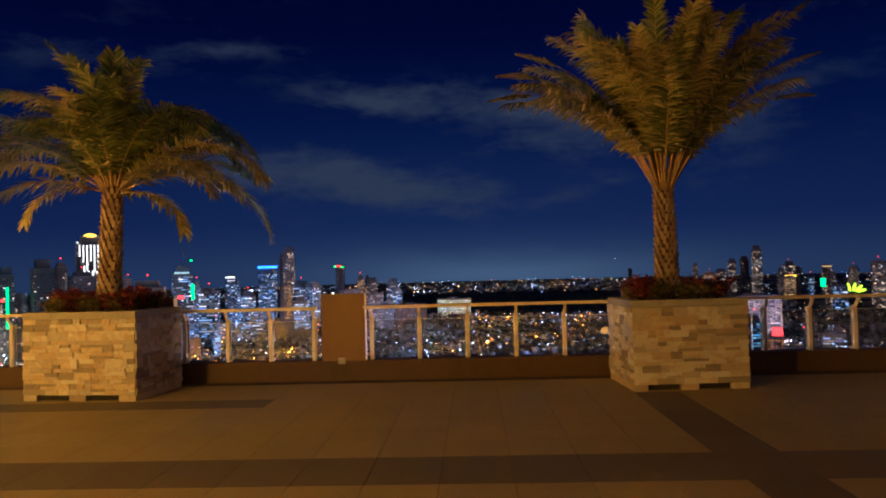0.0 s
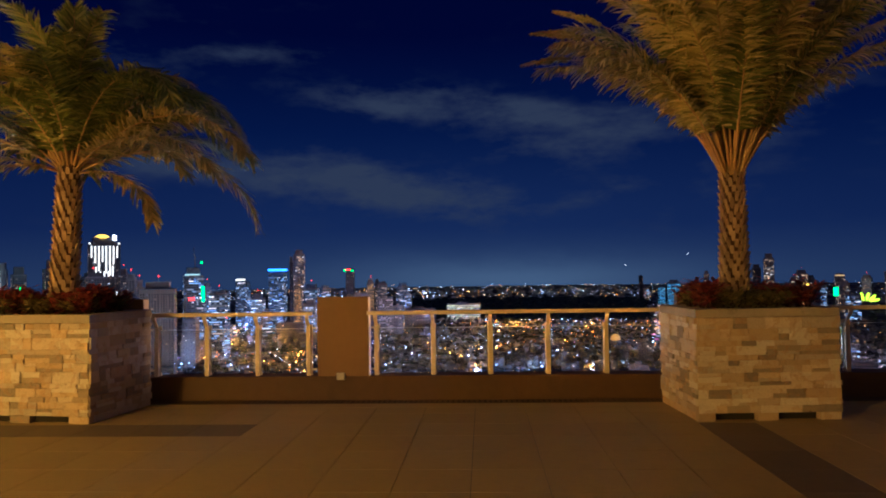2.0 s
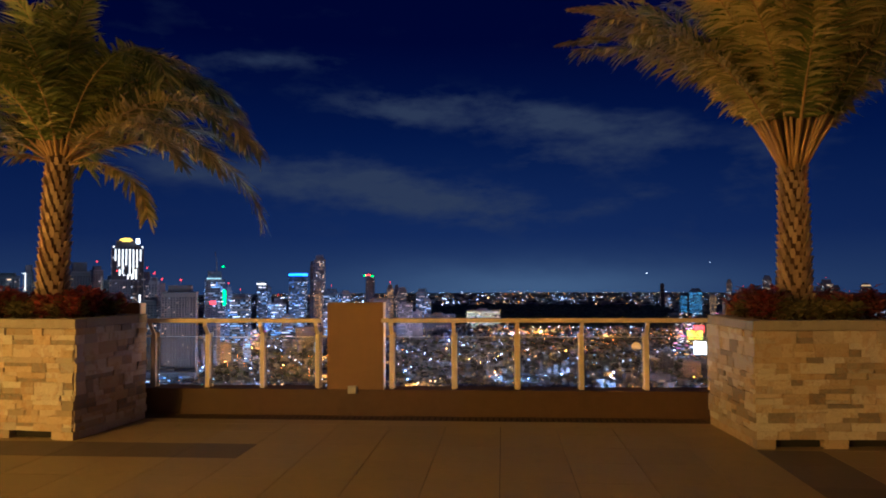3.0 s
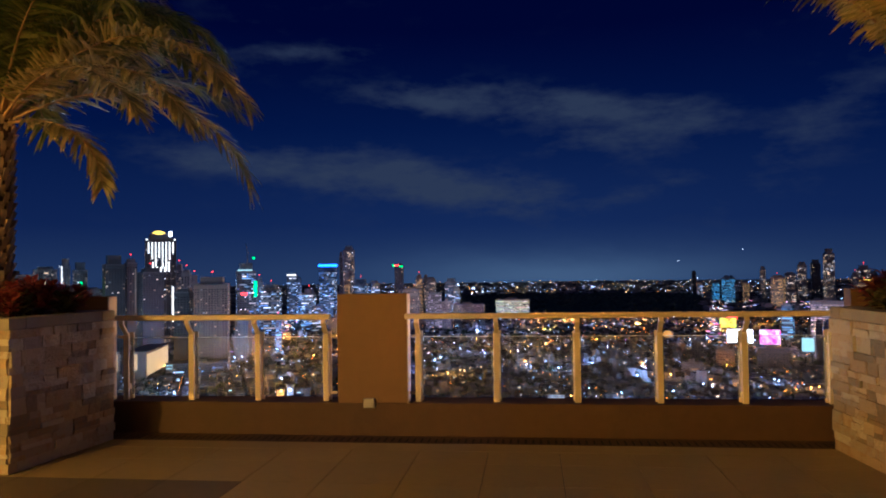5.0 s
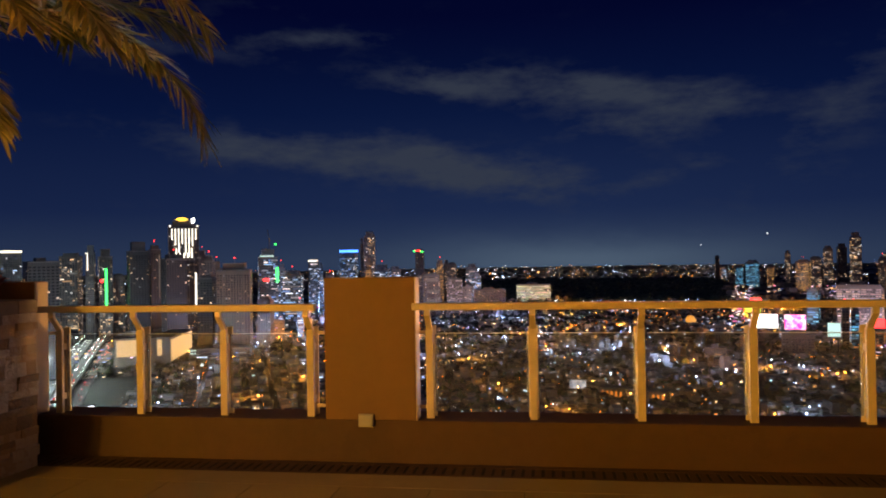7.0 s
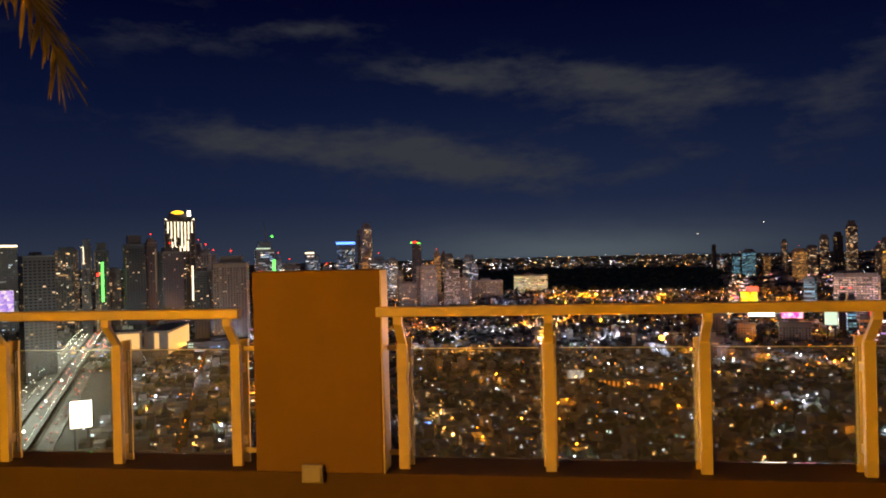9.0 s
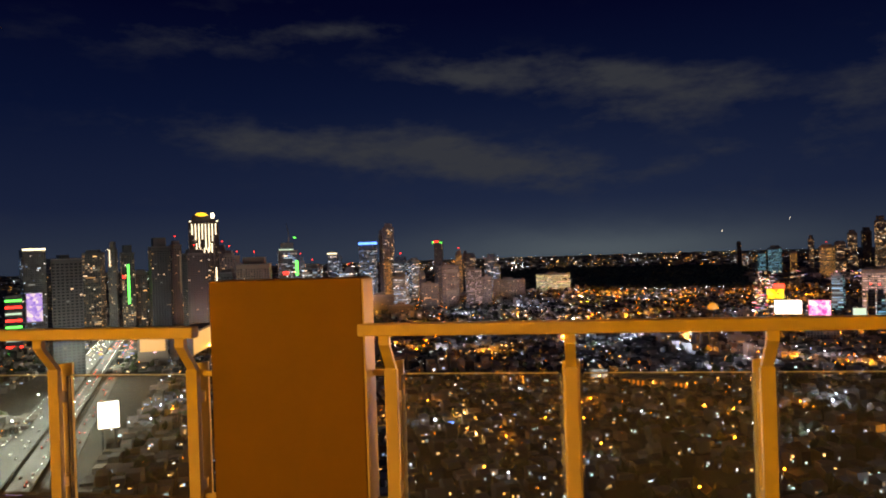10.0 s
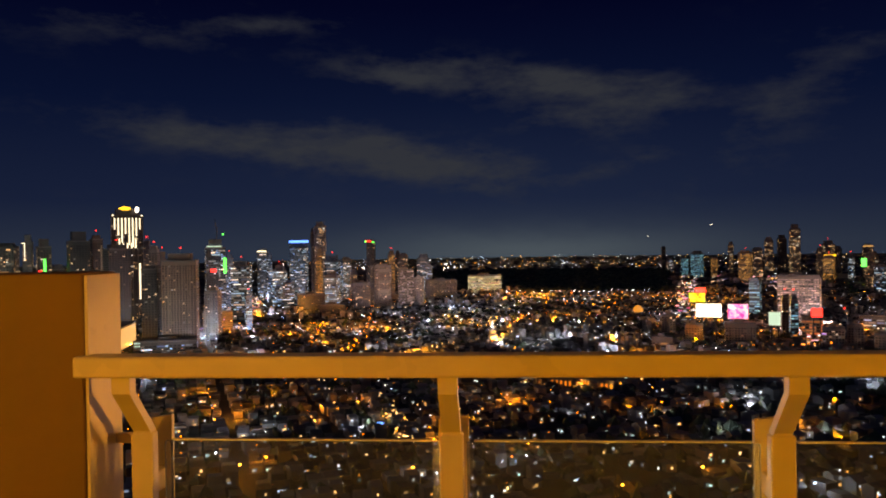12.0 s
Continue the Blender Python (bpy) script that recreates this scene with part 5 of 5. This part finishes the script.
tower("slab", -513, 1419, 30, -95, "warm")
tower("slab", -483, 1640, 25, -74, "cool")
tower("slab", -422, 1605, 62, -97, "dark")
tower("slab", -282, 1889, 20, -117, "residential")
tower("tower", 1024, 2171, 29, -31, "sparse_warm")
tower("tower", 1165, 2325, 30, -18, "warm")
tower("tower", 1082, 2029, 36, -2, "sparse_warm")


tower("tower", -549, 1550, 13, -78, "bluefacade")
tower("tower", -467, 1650, 9, -84, "bluefacade")
tower("slab", -400, 1660, 44, -100, "residential")
tower("slab", -350, 1500, 52, -112, "dark")
tower("tower", -240, 1780, 26, -78, "pinkish")
tower("slab", 520, 1290, 9, -60, "orange")
tower("slab", 352, 1190, 30, -112, "cool")
tower("slab", 470, 960, 34, -114, "residential")
tower("slab", 200, 980, 26, -118, "sparse_warm")
tower("slab", 555, 1180, 40, -112, "lowlit")


# ---------- lit signs, screens and halls ----------
def turned_to_camera(name, x, y, z, label, category, extra=0.0):
    return holder(name, (x, y, z), math.degrees(math.atan2(-x, y)) + extra, label, category)


def billboard(x, y, w, z0, z1, glow_mat, label):
    b = turned_to_camera("billboard", x, y, land(math.hypot(x, y)), label, "billboard")
    g0 = land(math.hypot(x, y))
    part("screen", boxed(-w / 2, -0.6, z0 - g0, w / 2, 0, z1 - g0), glow_mat, b)
    part("frame", boxed(-w / 2 - 0.8, 0.02, z0 - g0 - 0.8, w / 2 + 0.8, 1.0, z1 - g0 + 0.8), M_FACE["dark"], b)
    for sx in (-0.3, 0.3):
        part("leg", boxed(sx * w - 0.7, 0.1, 0, sx * w + 0.7, 1.5, z0 - g0), M_FACE["dark"], b)
    return b


def striped_front(x, y, w, z0, z1):
    g0 = land(math.hypot(x, y))
    b = turned_to_camera("striped_building", x, y, g0, "low building with red and green neon stripes", "building")
    part("body", boxed(-w / 2, 0.02, 0, w / 2, 20, z1 - g0 + 2), M_FACE["dark"], b)
    for k in range(10):
        z = z0 - g0 + (z1 - z0) * (k + 0.2) / 10
        part("neon_stripe", boxed(-w / 2, -0.5, z, w / 2, 0, z + (z1 - z0) * 0.03), (G_RED, G_GREEN, G_RED, G_CYAN)[k % 4], b)


billboard(286, 1083, 33, -104, -86, G_SCREEN, "large bright white screen on a building")
billboard(320, 1063, 26, -105, -85, G_PINK, "large pink screen on a building")
billboard(315, 1261, 25, -97, -82, G_YELLOW, "yellow lit sign on a building")
billboard(364, 1049, 15, -113, -95, G_CYAN, "pale blue screen on a building")
billboard(-898, 1126, 24, -100, -52, G_PURPLE, "tall purple screen on a building")
billboard(-336, 497, 14, -121, -102, G_SCREEN, "bright white roadside screen")
billboard(408, 1021, 13, -99, -88, G_RED, "red lit sign on a building")
billboard(470, 1841, 23, -123, -109, G_RED, "red lit sign on a building")
striped_front(-832, 999, 22, -150, -50)

billboard(1100, 2380, 18, -82, -56, G_GREEN, "green lit sign on a building")
billboard(1128, 2375, 12, -78, -60, G_CYAN, "pale cyan lit sign on a building")
billboard(1068, 2545, 34, -52, -46, G_GOLD, "gold lit beam over a hotel front")
billboard(-398, 1640, 10, -128, -118, plain_glow("violet_neon", (0.7, 0.05, 1.0), 1.2), "violet lit sign at a street corner")
billboard(-96, 565, 5, -134, -131, G_BLUE, "small blue lit sign on a roof")
# the house front glows; its floodlight is put in as emission
billboard(22, 770, 16, -134, -126, screen_glow("white_floodlit_glow", (0.05, 0.08, 0.12), (0.35, 0.5, 0.7), (0.8, 0.9, 1.0), 0.5), "pale house front glowing as if floodlit")

dome_hall = turned_to_camera("domed_hall", 258, 1480, GROUND, "round hall under an orange dome glowing as if floodlit", "building")
part("drum", tube(bmesh.new(), [(0, 0, 0), (0, 0, 8)], [11, 11], 20), M_FACE["tan"], dome_hall)
dm = bmesh.new()
bmesh.ops.create_uvsphere(dm, u_segments=20, v_segments=12, radius=9.5)
# floodlight on this dome is given as its own glow
dob = part("dome", dm, plain_glow("orange_floodlit_glow", (1.0, 0.42, 0.06), 0.5), dome_hall)
dob.location = (0, 0, 11)

G_ARCH = plain_glow("arcade_light", (1.0, 0.30, 0.04), 0.6)
arcade = turned_to_camera("arcaded_hall", 72, 733, GROUND, "long hall with an orange lit arcade", "building", -18)
part("body", boxed(-32, 0, 0, 32, 14, 11), M_FACE["tan"], arcade)
part("roof", boxed(-33, -1, 11.02, 33, 15, 12.2), M_FACE["grey"], arcade)
for k in range(14):
    part("lit_arch", boxed(-30.4 + k * 4.5, -0.3, 1.0, -28.4 + k * 4.5, -0.02, 8.5), G_ARCH, arcade)
for k in range(15):
    part("pier", boxed(-32.2 + k * 4.5, -0.9, 0, -31.2 + k * 4.5, -0.03, 10.9), M_FACE["tan"], arcade)

mall = holder("shopping_mall", (0, 0, 0), 0, "low shopping mall with wall panels glowing as if warmly lit", "building")


def mall_wall(x, y, w, turn, z0, z1):
    # wash of light on the mall wall is put in as emission
    s = part("lit_panel", boxed(-w / 2, -0.6, z0 - GROUND, w / 2, 0, z1 - GROUND), G_WASH, mall)
    s.matrix_basis = pose(x, y, GROUND, 0, 0, turn)
    b = part("wing", boxed(-w / 2 - 3, 0.02, 0, w / 2 + 3, 30, z1 - GROUND + 3), M_FACE["tan"], mall)
    b.matrix_basis = pose(x, y, GROUND, 0, 0, turn)


mall_wall(-544, 898, 31, 31, -121, -100)
mall_wall(-514, 927, 14, 29, -123, -102)
mall_wall(-521, 991, 123, 105, -131, -103)

podium = turned_to_camera("lit_podium", -462, 985, GROUND, "low podium with two bands of pale cyan light", "building")
part("body", boxed(-40, 0.02, 0, 40, 14, 20), M_FACE["grey"], podium)
for z in (12.5, 16.5):
    for k in range(16):
        part("light_band", boxed(-38.5 + k * 4.8, -0.4, z, -34.3 + k * 4.8, 0, z + 1.6), G_CYAN, podium)

flower = turned_to_camera("neon_flower", 1110, 2230, land(2491), "lime neon fan of petals on a roof", "neon sign")
part("base", boxed(-12, 0, 0, 12, 10, 44), M_FACE["dark"], flower)
for k in range(6):
    a = radians(180 * (k + 0.5) / 6)
    petal = bmesh.new()
    c = Vector((26 * math.cos(a), 0, 46 + 14 * math.sin(a)))
    bmesh.ops.create_uvsphere(petal, u_segments=10, v_segments=6, radius=1.0)
    bmesh.ops.scale(petal, vec=(14, 1.5, 4.2), verts=petal.verts)
    bmesh.ops.rotate(petal, cent=(0, 0, 0), matrix=Matrix.Rotation(-a, 3, "Y"), verts=petal.verts)
    bmesh.ops.translate(petal, vec=c, verts=petal.verts)
    part("petal", petal, G_LIME, flower)

# two loose white balls stand for bright points of light in the sky
for x, y, z in ((1127, 4150, 96), (802, 4225, 41)):
    bm = bmesh.new()
    bmesh.ops.create_icosphere(bm, subdivisions=1, radius=2.4)
    s = holder("backdrop", (x, y, z), 0, "bright white point of light low over the horizon", "star", kind="structure")
    part("light_ball", bm, G_SCREEN, s)
